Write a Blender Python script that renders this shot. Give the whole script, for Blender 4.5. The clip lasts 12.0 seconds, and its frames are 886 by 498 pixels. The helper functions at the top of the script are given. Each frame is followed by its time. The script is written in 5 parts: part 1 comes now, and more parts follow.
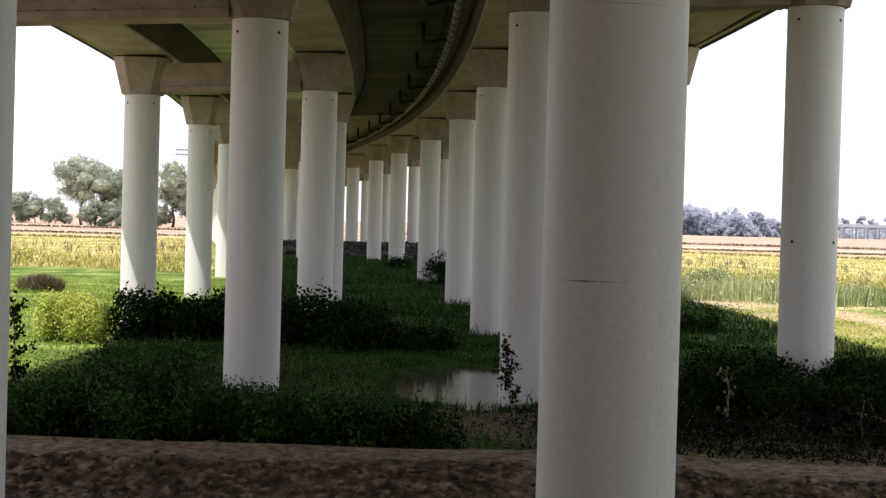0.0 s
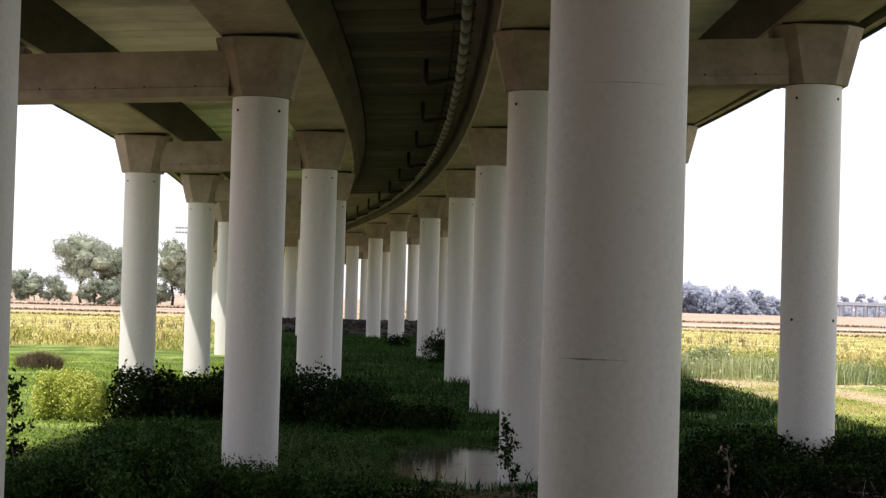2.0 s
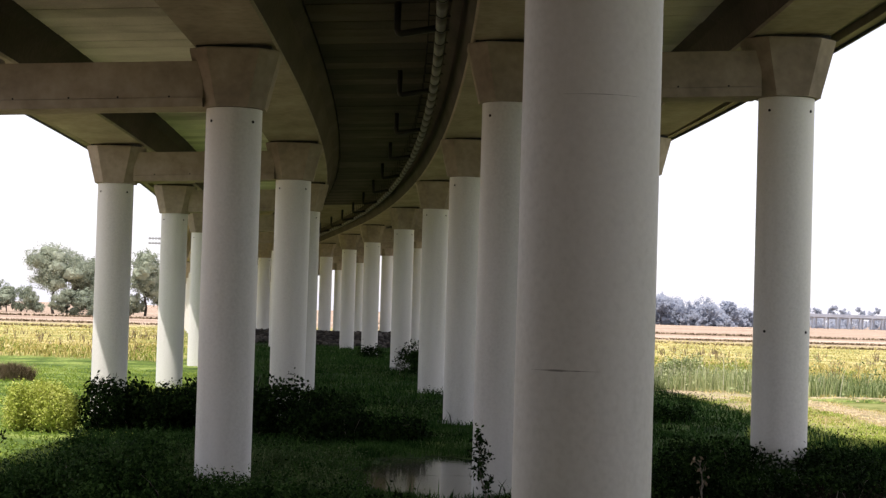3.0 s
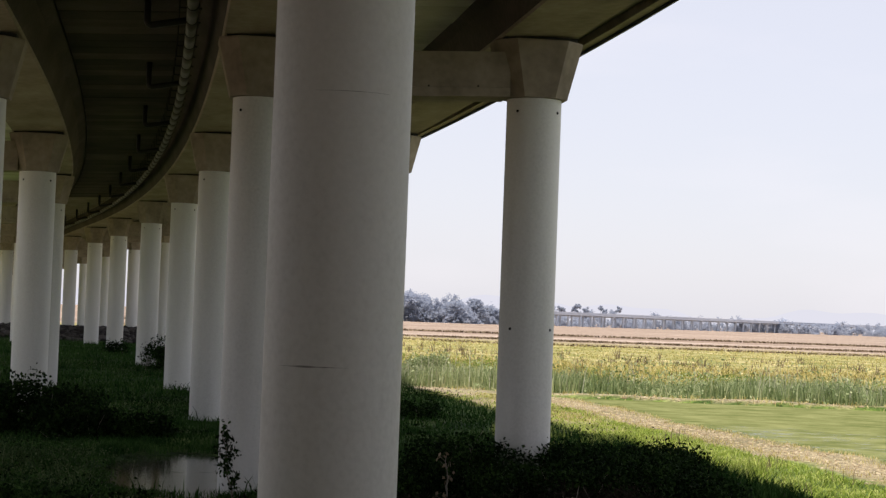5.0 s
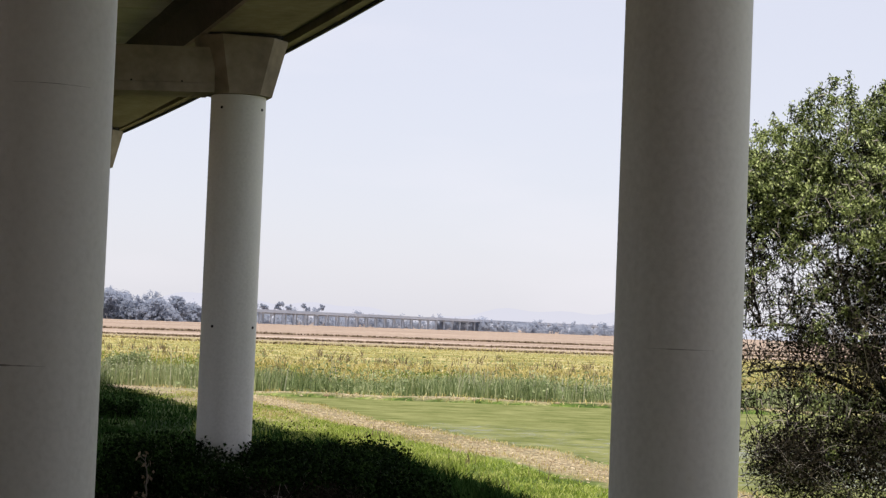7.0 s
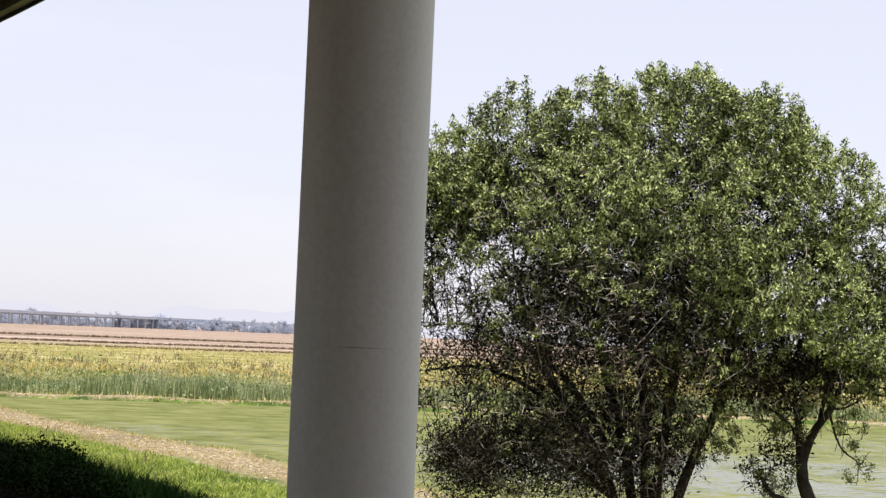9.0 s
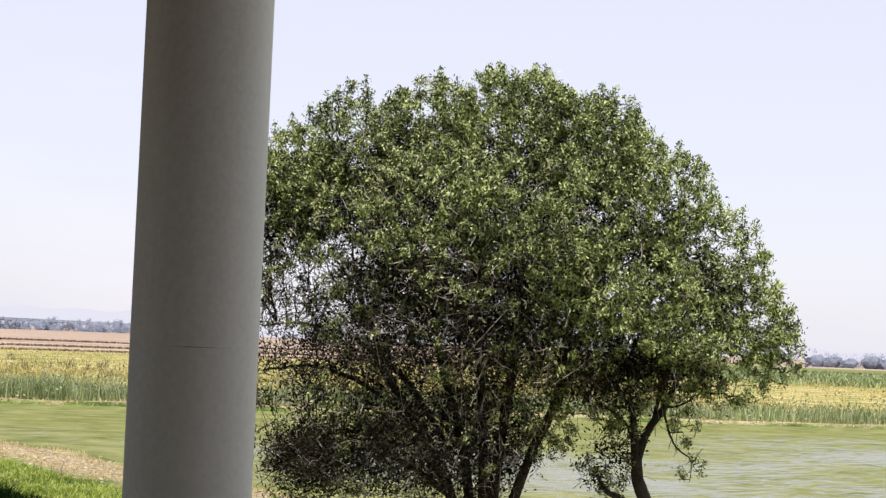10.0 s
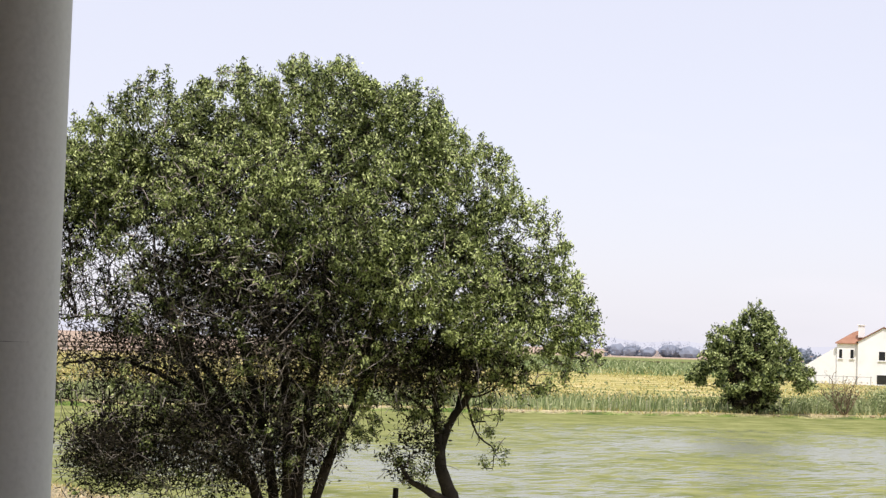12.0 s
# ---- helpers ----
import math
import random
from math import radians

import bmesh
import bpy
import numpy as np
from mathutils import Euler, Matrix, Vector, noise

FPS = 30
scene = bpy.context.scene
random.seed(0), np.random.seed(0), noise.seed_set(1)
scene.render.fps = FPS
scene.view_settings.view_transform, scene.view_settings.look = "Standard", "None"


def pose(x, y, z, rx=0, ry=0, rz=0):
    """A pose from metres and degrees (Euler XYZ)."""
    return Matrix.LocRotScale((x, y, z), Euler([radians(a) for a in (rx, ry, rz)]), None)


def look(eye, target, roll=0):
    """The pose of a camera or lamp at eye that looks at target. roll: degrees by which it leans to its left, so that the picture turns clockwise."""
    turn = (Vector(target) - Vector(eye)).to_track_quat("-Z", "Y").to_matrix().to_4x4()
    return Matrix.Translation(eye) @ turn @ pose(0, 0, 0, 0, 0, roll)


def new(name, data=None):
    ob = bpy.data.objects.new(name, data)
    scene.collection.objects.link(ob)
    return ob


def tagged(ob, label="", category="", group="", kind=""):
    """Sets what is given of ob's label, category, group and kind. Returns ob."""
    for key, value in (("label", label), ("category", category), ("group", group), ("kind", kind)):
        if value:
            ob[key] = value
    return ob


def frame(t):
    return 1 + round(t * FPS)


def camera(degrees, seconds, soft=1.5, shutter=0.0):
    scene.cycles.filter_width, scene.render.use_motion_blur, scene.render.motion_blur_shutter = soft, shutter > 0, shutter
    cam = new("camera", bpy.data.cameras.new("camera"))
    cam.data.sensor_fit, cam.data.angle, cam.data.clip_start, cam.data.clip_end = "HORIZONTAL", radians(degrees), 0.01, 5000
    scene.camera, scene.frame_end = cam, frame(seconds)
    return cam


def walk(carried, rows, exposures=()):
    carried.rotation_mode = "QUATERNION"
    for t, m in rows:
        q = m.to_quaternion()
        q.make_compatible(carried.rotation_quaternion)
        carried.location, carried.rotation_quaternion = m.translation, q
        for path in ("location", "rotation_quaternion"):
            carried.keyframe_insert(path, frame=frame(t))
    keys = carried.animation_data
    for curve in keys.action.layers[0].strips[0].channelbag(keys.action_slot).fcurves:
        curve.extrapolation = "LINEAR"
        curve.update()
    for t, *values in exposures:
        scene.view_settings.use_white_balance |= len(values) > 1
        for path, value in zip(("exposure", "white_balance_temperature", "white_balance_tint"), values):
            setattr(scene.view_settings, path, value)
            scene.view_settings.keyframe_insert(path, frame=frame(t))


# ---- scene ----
# Metres: the camera stands on a dyke under a curved motorway viaduct and pans from the piers to the flooded fields.
EYE = (0.0, 0.0, 4.75)
cam = camera(27.47, 12.0, soft=1.35)
ROWS = [  # seconds, degrees to the right, degrees up, lean
    (0.0, 0.000, -0.866, 1.610), (0.5, -0.019, -0.264, 1.588), (1.0, -0.032, 0.349, 1.557),
    (1.5, -0.044, 0.995, 1.577), (2.0, -0.050, 1.597, 1.625), (2.5, 0.042, 1.925, 1.637),
    (2.7, 0.238, 1.959, 1.662), (4.3, 5.429, 2.045, 1.987), (4.5, 6.361, 2.064, 2.076),
    (5.0, 8.685, 2.120, 2.126), (5.5, 10.998, 2.191, 2.291), (6.0, 13.311, 2.278, 2.255),
    (6.5, 15.664, 2.343, 2.291), (7.0, 18.040, 2.406, 2.252), (7.2, 19.029, 2.440, 2.339),
    (8.8, 27.101, 2.741, 2.370), (9.0, 28.107, 2.757, 2.411), (9.5, 30.668, 2.834, 2.440),
    (10.0, 33.189, 2.946, 2.379), (10.5, 35.490, 3.009, 2.296), (11.0, 37.288, 3.043, 2.176),
    (11.5, 38.582, 3.011, 2.099), (12.0, 39.404, 2.903, 1.955),
]
EXPOSURES = [(0.0, 0.36, 6500, 17), (2.7, 0.26, 6500, 17), (4.6, -0.22, 6450, 15), (7.0, -0.32, 6350, 15), (9.0, -0.20, 6350, 16), (12.0, -0.20, 6350, 17)]
walk(cam, [(t, pose(*EYE, 90 + up, 0, -right) @ pose(0, 0, 0, 0, 0, lean)) for t, right, up, lean in ROWS], EXPOSURES)

# ---- sky and sun ----
SUN_TO = Vector((-0.325, -0.40, 1.0)).normalized()
world = bpy.data.worlds.new("sky")
scene.world = world
world.use_nodes = True
wn, wl = world.node_tree.nodes, world.node_tree.links
sky = wn.new("ShaderNodeTexSky")
sky.sky_type, sky.sun_disc = "NISHITA", False
sky.sun_elevation = math.asin(SUN_TO.z)
sky.sun_rotation = math.atan2(SUN_TO.x, SUN_TO.y)
sky.air_density, sky.dust_density, sky.ozone_density = 1.0, 1.0, 1.0
haze = wn.new("ShaderNodeMix")  # a bright milky summer haze over the clear sky
haze.data_type = "RGBA"
haze.inputs["Factor"].default_value = 0.66
haze.inputs["B"].default_value = (9.7, 9.75, 10.3, 1)
wl.new(sky.outputs["Color"], haze.inputs["A"])
veil = wn.new("ShaderNodeTexNoise")  # thin clouds drawn out level
veil.inputs["Scale"].default_value, veil.inputs["Detail"].default_value = 2.6, 5.0
veil_map, veil_co = wn.new("ShaderNodeMapping"), wn.new("ShaderNodeTexCoord")
veil_map.inputs["Scale"].default_value = (1, 1, 4.5)
wl.new(veil_co.outputs["Generated"], veil_map.inputs["Vector"])
wl.new(veil_map.outputs["Vector"], veil.inputs["Vector"])
veil_share = wn.new("ShaderNodeMapRange")
for key, value in (("From Min", 0.5), ("From Max", 0.78), ("To Min", 0.0), ("To Max", 0.5)):
    veil_share.inputs[key].default_value = value
wl.new(veil.outputs["Fac"], veil_share.inputs["Value"])
cloud = wn.new("ShaderNodeMix")
cloud.data_type = "RGBA"
cloud.inputs["B"].default_value = (9.6, 9.4, 9.6, 1)
wl.new(veil_share.outputs["Result"], cloud.inputs["Factor"])
wl.new(haze.outputs["Result"], cloud.inputs["A"])
wl.new(cloud.outputs["Result"], wn["Background"].inputs["Color"])
wn["Background"].inputs["Strength"].default_value = 0.124
sun = new("sun", bpy.data.lights.new("sun", "SUN"))
sun.data.energy, sun.data.angle, sun.data.color = 5.0, radians(0.6), (1.0, 0.95, 0.86)
sun.matrix_world = look(SUN_TO * 100, (0, 0, 0))


# ---- materials ----
def mat(name, stops, scale=3.0, rough=0.8, bump=0.2, fine=40.0, island=0.0, spec=0.3, piece=0.0, through_light=0.0, metal=0.0, squash=None):
    """A surface whose colour runs through stops by noise at two scales, with grain in relief."""
    m = bpy.data.materials.new(name)
    m.use_nodes = True
    n, l = m.node_tree.nodes, m.node_tree.links
    b = n["Principled BSDF"]
    co = n.new("ShaderNodeNewGeometry")
    big, small = n.new("ShaderNodeTexNoise"), n.new("ShaderNodeTexNoise")
    big.inputs["Scale"].default_value, big.inputs["Detail"].default_value = scale, 5.0
    small.inputs["Scale"].default_value, small.inputs["Detail"].default_value = fine, 4.0
    if squash:
        mp = n.new("ShaderNodeMapping")
        mp.inputs["Scale"].default_value = squash
        l.new(co.outputs["Position"], mp.inputs["Vector"])
        l.new(mp.outputs["Vector"], big.inputs["Vector"])
    else:
        l.new(co.outputs["Position"], big.inputs["Vector"])
    l.new(co.outputs["Position"], small.inputs["Vector"])
    mix = n.new("ShaderNodeMath")
    mix.operation = "MULTIPLY_ADD"
    mix.inputs[1].default_value = 0.35
    l.new(small.outputs["Fac"], mix.inputs[0])
    half = n.new("ShaderNodeMath")
    half.operation = "MULTIPLY"
    half.inputs[1].default_value = 0.65
    l.new(big.outputs["Fac"], half.inputs[0])
    l.new(half.outputs[0], mix.inputs[2])
    last = mix.outputs[0]
    for weight, socket in ((island, "Random Per Island"), (piece, "")):
        if weight:
            if socket:
                src = co.outputs[socket]
            else:
                src = n.new("ShaderNodeObjectInfo").outputs["Random"]
            add = n.new("ShaderNodeMath")
            add.operation = "MULTIPLY_ADD"
            add.inputs[1].default_value = weight
            off = n.new("ShaderNodeMath")
            off.operation = "SUBTRACT"
            off.inputs[1].default_value = weight / 2
            l.new(last, off.inputs[0])
            l.new(src, add.inputs[0])
            l.new(off.outputs[0], add.inputs[2])
            last = add.outputs[0]
    ramp = n.new("ShaderNodeValToRGB")
    e = ramp.color_ramp.elements
    while len(e) < len(stops):
        e.new(0.5)
    for i, c in enumerate(stops):
        e[i].position = 0.28 + 0.44 * i / max(1, len(stops) - 1)
        e[i].color = (*c, 1)
    l.new(last, ramp.inputs["Fac"])
    l.new(ramp.outputs["Color"], b.inputs["Base Color"])
    b.inputs["Roughness"].default_value = rough
    b.inputs["Specular IOR Level"].default_value = spec
    b.inputs["Metallic"].default_value = metal
    if bump:
        bp = n.new("ShaderNodeBump")
        bp.inputs["Strength"].default_value = bump
        bp.inputs["Distance"].default_value = 0.02
        l.new(small.outputs["Fac"], bp.inputs["Height"])
        l.new(bp.outputs["Normal"], b.inputs["Normal"])
    if through_light:
        tr = n.new("ShaderNodeBsdfTranslucent")
        l.new(ramp.outputs["Color"], tr.inputs["Color"])
        ms = n.new("ShaderNodeMixShader")
        ms.inputs["Fac"].default_value = through_light
        l.new(b.outputs["BSDF"], ms.inputs[1])
        l.new(tr.outputs["BSDF"], ms.inputs[2])
        l.new(ms.outputs["Shader"], n["Material Output"].inputs["Surface"])
    return m


PAINTED = mat("pale_painted_concrete", [(0.51, 0.505, 0.475), (0.63, 0.624, 0.592), (0.70, 0.694, 0.662)], 1.1, 0.55, 0.08, 14, squash=(1, 1, 0.10))
RAW = mat("weathered_concrete", [(0.185, 0.152, 0.115), (0.29, 0.242, 0.188), (0.40, 0.342, 0.275)], 0.9, 0.85, 0.12, 4, piece=0.12, squash=(1.0, 0.35, 1.0))
WEB = mat("dark_girder_web", [(0.022, 0.016, 0.012), (0.048, 0.036, 0.028), (0.095, 0.074, 0.06)], 0.7, 0.85, 0.15, 6, squash=(1.0, 0.3, 1.0))
DARK_PLANK = mat("dark_plank", [(0.02, 0.014, 0.009), (0.048, 0.035, 0.025), (0.095, 0.073, 0.055)], 0.6, 0.85, 0.2, 18, piece=0.35)
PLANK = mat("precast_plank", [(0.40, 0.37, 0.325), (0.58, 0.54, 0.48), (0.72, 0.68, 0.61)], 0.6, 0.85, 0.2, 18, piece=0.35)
BEARING = mat("black_rubber_bearing", [(0.015, 0.015, 0.015), (0.03, 0.03, 0.03)], 6, 0.7, 0.1)
JOINT = mat("dark_joint", [(0.14, 0.14, 0.13), (0.42, 0.41, 0.39)], 9, 0.9, 0.0)
HOLE = mat("dark_hole", [(0.012, 0.012, 0.012), (0.02, 0.02, 0.02)], 9, 0.9, 0.0)
PIPE = mat("grey_plastic_pipe", [(0.075, 0.068, 0.062), (0.14, 0.128, 0.118)], 1.5, 0.5, 0.05, 12, piece=0.3)
BLACK = mat("black_painted_steel", [(0.012, 0.012, 0.012), (0.03, 0.028, 0.026)], 5, 0.5, 0.05)
STEEL = mat("galvanised_steel", [(0.32, 0.33, 0.34), (0.45, 0.46, 0.47)], 4, 0.45, 0.05, metal=0.7)
BARK = mat("dark_bark", [(0.016, 0.013, 0.011), (0.035, 0.028, 0.022), (0.085, 0.068, 0.052)], 3, 0.9, 0.7, 30)
TWIG = mat("grey_twig", [(0.12, 0.10, 0.08), (0.24, 0.21, 0.175)], 4, 0.9, 0.2)
# The palest tone stands in for sheen on sunlit leaves.
LEAF = mat("olive_green_leaf", [(0.012, 0.022, 0.004), (0.165, 0.22, 0.052), (0.66, 0.74, 0.30)], 0.8, 0.45, 0.0, 3, island=0.65, spec=0.4, through_light=0.18)
BANK_LEAF = mat("dark_green_leaf", [(0.012, 0.024, 0.006), (0.135, 0.185, 0.05), (0.50, 0.56, 0.23)], 0.3, 0.5, 0.0, 2, island=0.75, spec=0.3, through_light=0.22)
# Grey end made paler to imitate glints on the twigs.
DARK_TWIG = mat("dark_and_grey_twig", [(0.012, 0.010, 0.008), (0.045, 0.038, 0.032), (0.44, 0.39, 0.34)], 2, 0.9, 0.0, 6, island=0.85)
# Bramble leaf darkened to carry the viaduct's shade in its colour.
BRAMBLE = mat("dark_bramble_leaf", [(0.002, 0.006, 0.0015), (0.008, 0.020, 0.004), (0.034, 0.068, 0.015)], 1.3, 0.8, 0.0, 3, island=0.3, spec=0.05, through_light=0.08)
BROOM = mat("yellow_green_shrub_leaf", [(0.26, 0.32, 0.045), (0.42, 0.48, 0.085), (0.58, 0.60, 0.18)], 0.8, 0.6, 0.0, 4, island=0.4, through_light=0.25)
DRY = mat("dry_brown_stalk", [(0.09, 0.065, 0.038), (0.17, 0.125, 0.075), (0.28, 0.22, 0.14)], 0.8, 0.9, 0.0, 5, island=0.5)
# Shade is put into this darker green; the meadow and verge take sunlit copies.
GRASS = mat("shade_grass_blade", [(0.009, 0.025, 0.006), (0.027, 0.068, 0.016), (0.085, 0.16, 0.04)], 0.4, 0.85, 0.0, 2, island=0.2, spec=0.03, through_light=0.2)
MEADOW = mat("sunlit_yellow_green_grass", [(0.115, 0.185, 0.025), (0.215, 0.305, 0.045), (0.36, 0.425, 0.10)], 0.16, 0.75, 0.0, 2, island=0.35, spec=0.1, through_light=0.35)
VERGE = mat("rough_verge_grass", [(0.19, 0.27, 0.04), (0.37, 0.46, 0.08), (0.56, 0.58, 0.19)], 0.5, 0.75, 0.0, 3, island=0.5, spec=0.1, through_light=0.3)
SEDGE = mat("grey_green_sedge_leaf", [(0.02, 0.036, 0.012), (0.065, 0.10, 0.035), (0.16, 0.205, 0.09)], 0.8, 0.75, 0.0, 3, island=0.3, spec=0.08, through_light=0.2)
REED = mat("reed_blade", [(0.13, 0.18, 0.065), (0.26, 0.325, 0.13), (0.49, 0.52, 0.28)], 0.12, 0.6, 0.0, 2, island=0.5, through_light=0.25)
PLUME = mat("pale_reed_plume", [(0.30, 0.30, 0.19), (0.46, 0.45, 0.32), (0.62, 0.60, 0.46)], 0.12, 0.7, 0.0, 2, island=0.5, spec=0.1, through_light=0.25)
STRAW = mat("yellow_straw_blade", [(0.24, 0.215, 0.06), (0.52, 0.44, 0.14), (0.76, 0.64, 0.33)], 0.05, 0.75, 0.0, 0.8, island=0.45, through_light=0.2)
# Far leaves, bark and concrete: haze is painted into their pale base colours.
FAR_LEAF = mat("hazed_tree_leaf", [(0.19, 0.225, 0.17), (0.29, 0.33, 0.245), (0.42, 0.46, 0.36)], 0.06, 0.9, 0.0, 0.5, island=0.3, spec=0.05, through_light=0.25)
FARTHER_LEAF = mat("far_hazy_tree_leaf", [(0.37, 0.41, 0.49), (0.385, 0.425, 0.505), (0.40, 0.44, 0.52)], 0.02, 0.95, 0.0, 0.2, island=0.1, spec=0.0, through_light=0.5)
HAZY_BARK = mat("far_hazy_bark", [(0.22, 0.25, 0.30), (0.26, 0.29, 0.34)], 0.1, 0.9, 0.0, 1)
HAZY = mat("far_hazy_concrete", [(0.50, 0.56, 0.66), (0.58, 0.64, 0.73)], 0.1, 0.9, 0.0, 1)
HILL = bpy.data.materials.new("glowing_haze_hill")  # a backdrop on the horizon, its haze painted in as an even glow
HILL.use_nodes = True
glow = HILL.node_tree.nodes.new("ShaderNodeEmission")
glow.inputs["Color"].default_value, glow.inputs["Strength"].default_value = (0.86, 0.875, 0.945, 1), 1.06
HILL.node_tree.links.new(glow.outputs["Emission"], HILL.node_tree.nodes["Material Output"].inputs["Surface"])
LIME = mat("white_lime_plaster", [(0.70, 0.70, 0.69), (0.80, 0.80, 0.79), (0.84, 0.84, 0.83)], 0.5, 0.85, 0.1, 10)
ROOF = mat("orange_clay_tile", [(0.20, 0.095, 0.055), (0.28, 0.14, 0.085), (0.36, 0.19, 0.12)], 0.9, 0.85, 0.3, 6, piece=0.3)
DARKPANE = mat("dark_window_glass", [(0.015, 0.017, 0.02), (0.03, 0.032, 0.035)], 2, 0.1, 0.0, spec=0.5)
WOODPOST = mat("dark_wooden_post", [(0.02, 0.017, 0.014), (0.05, 0.04, 0.032)], 5, 0.9, 0.3)
STONE = mat("dark_rubble_stone", [(0.018, 0.016, 0.014), (0.04, 0.036, 0.031), (0.11, 0.10, 0.088)], 0.8, 0.9, 0.5, 6, island=0.5)
# brown leaf so dark that it paints the crown's inner shade
WITHERED_SHADE = mat("withered_shade_leaf", [(0.006, 0.006, 0.004), (0.017, 0.015, 0.009), (0.06, 0.05, 0.032)], 0.8, 0.9, 0.0, 4, island=0.4, spec=0.08)
BRUSH = mat("dead_dark_brush", [(0.005, 0.004, 0.003), (0.013, 0.011, 0.007), (0.035, 0.028, 0.019)], 0.8, 0.9, 0.0, 4, island=0.4, spec=0.05)
# brighter copy of the bramble leaf, with light from the open side painted in
HEDGE_LEAF = mat("lit_bramble_leaf", [(0.004, 0.013, 0.003), (0.022, 0.056, 0.012), (0.085, 0.165, 0.042)], 1.3, 0.75, 0.0, 3, island=0.3, spec=0.08, through_light=0.15)
PALE_STONE = mat("pale_field_stone", [(0.22, 0.19, 0.15), (0.36, 0.32, 0.27)], 3, 0.9, 0.3, 20, island=0.3)
TAN_CLOD = mat("tan_track_earth", [(0.27, 0.20, 0.11), (0.45, 0.355, 0.21), (0.60, 0.50, 0.32)], 1.2, 0.95, 0.4, 18, island=0.5)
CLOD = mat("brown_earth_clod", [(0.022, 0.015, 0.009), (0.075, 0.052, 0.032), (0.19, 0.14, 0.09)], 1.2, 0.95, 0.5, 18, island=0.4)


# ---- building helpers ----
def part(name, bm, material, parent=None, label="", smooth=False):
    me = bpy.data.meshes.new(name)
    bm.to_mesh(me)
    bm.free()
    me.materials.append(material)
    if smooth:
        me.polygons.foreach_set("use_smooth", [len(f.vertices) < 5 for f in me.polygons])  # end caps stay flat
    ob = new(name, me)
    if parent is not None:
        ob.parent = parent
    return tagged(ob, label) if label else ob


def soup(name, verts, faces, material, parent=None, label="", smooth=False):
    """One mesh from arrays: verts (n, 3), faces (m, 3 or 4)."""
    me = bpy.data.meshes.new(name)
    verts, faces = np.asarray(verts, np.float32), np.asarray(faces, np.int32)
    k = faces.shape[1]
    me.vertices.add(len(verts))
    me.vertices.foreach_set("co", verts.ravel())
    me.loops.add(faces.size)
    me.loops.foreach_set("vertex_index", faces.ravel())
    me.polygons.add(len(faces))
    me.polygons.foreach_set("loop_start", np.arange(0, faces.size, k, dtype=np.int32))
    me.update(calc_edges=True)
    me.materials.append(material)
    if smooth:
        me.polygons.foreach_set("use_smooth", [True] * len(faces))
    ob = new(name, me)
    if parent is not None:
        ob.parent = parent
    return tagged(ob, label) if label else ob


def thing(name, label, category, group="", kind="", at=(0, 0, 0)):
    ob = new(name)
    ob.location = at
    return tagged(ob, label, category, group, kind)


def box(bm, size, m=Matrix(), bevel=0.0):
    r = bmesh.ops.create_cube(bm, size=1.0, matrix=m @ Matrix.Diagonal((*size, 1)))
    if bevel:
        bmesh.ops.bevel(bm, geom=list({e for v in r["verts"] for e in v.link_edges}), offset=bevel, segments=2, affect="EDGES")
    return bm


def rings(bm, loops, close=True, cap=True):
    """Skin between rows of points; close joins each row's end to its start."""
    vs = [[bm.verts.new(p) for p in row] for row in loops]
    n = len(vs[0])
    for a, b in zip(vs, vs[1:]):
        for i in range(n if close else n - 1):
            j = (i + 1) % n
            bm.faces.new((a[i], a[j], b[j], b[i]))
    if cap and close:
        bm.faces.new(vs[0][::-1])
        bm.faces.new(vs[-1])
    bmesh.ops.recalc_face_normals(bm, faces=bm.faces[:])
    return bm


def tube(bm, points, radius, sides=8):
    """A round bar along points; radius a number or one a point."""
    pts = [Vector(p) for p in points]
    rad = radius if isinstance(radius, (list, tuple)) else [radius] * len(pts)
    loops, side = [], None
    for i, p in enumerate(pts):
        d = (pts[min(i + 1, len(pts) - 1)] - pts[max(i - 1, 0)]).normalized()
        if side is None:
            side = d.orthogonal().normalized()
        side = (side - d * side.dot(d)).normalized()
        up = d.cross(side)
        loops.append([p + rad[i] * (math.cos(a) * side + math.sin(a) * up) for a in (2 * math.pi * k / sides for k in range(sides))])
    return rings(bm, loops)


rng = np.random.default_rng(7)

# ---- the plan of the viaduct: an arc that bends to the west ----
BEND, MID_X, MID_Y, SPAN, FIRST = 1030.0, -1.3, 50.0, 28.6, -1.4
COLUMNS = (-11.25, -3.75, 3.65, 11.10)


BEND_END = 141.0  # from here the viaduct runs straight on


def on_arc(s, u, z=0.0):
    a, on = min(s, BEND_END) / BEND, max(s - BEND_END, 0.0)
    return Vector((MID_X - BEND + (BEND + u) * math.cos(a) - on * math.sin(a), MID_Y + (BEND + u) * math.sin(a) + on * math.cos(a), z))


def lie(s, u, z=0.0):
    """A pose whose y runs along the viaduct and whose x runs across it."""
    return Matrix.Translation(on_arc(s, u, z)) @ Matrix.Rotation(min(s, BEND_END) / BEND, 4, "Z")


def top_of_column(s, u):
    return 10.18 + 0.05 * u + 0.0045 * max(0.0, s) - 0.00009 * max(0.0, s - 120.0) ** 2


# ---- ground ----
def smooth(a, b, x):
    t = np.clip((x - a) / (b - a), 0, 1)
    return t * t * (3 - 2 * t)


def waves(x, y, k=1.0):
    return (np.sin(0.31 * k * x + 1.3) * np.cos(0.23 * k * y + 0.4) + 0.6 * np.sin(0.71 * k * x - 0.53 * k * y + 2.1) + 0.4 * np.sin(1.3 * k * x + 1.7 * k * y)) / 2


def bank_y(x):
    return 112 - 0.30 * (x - 30)


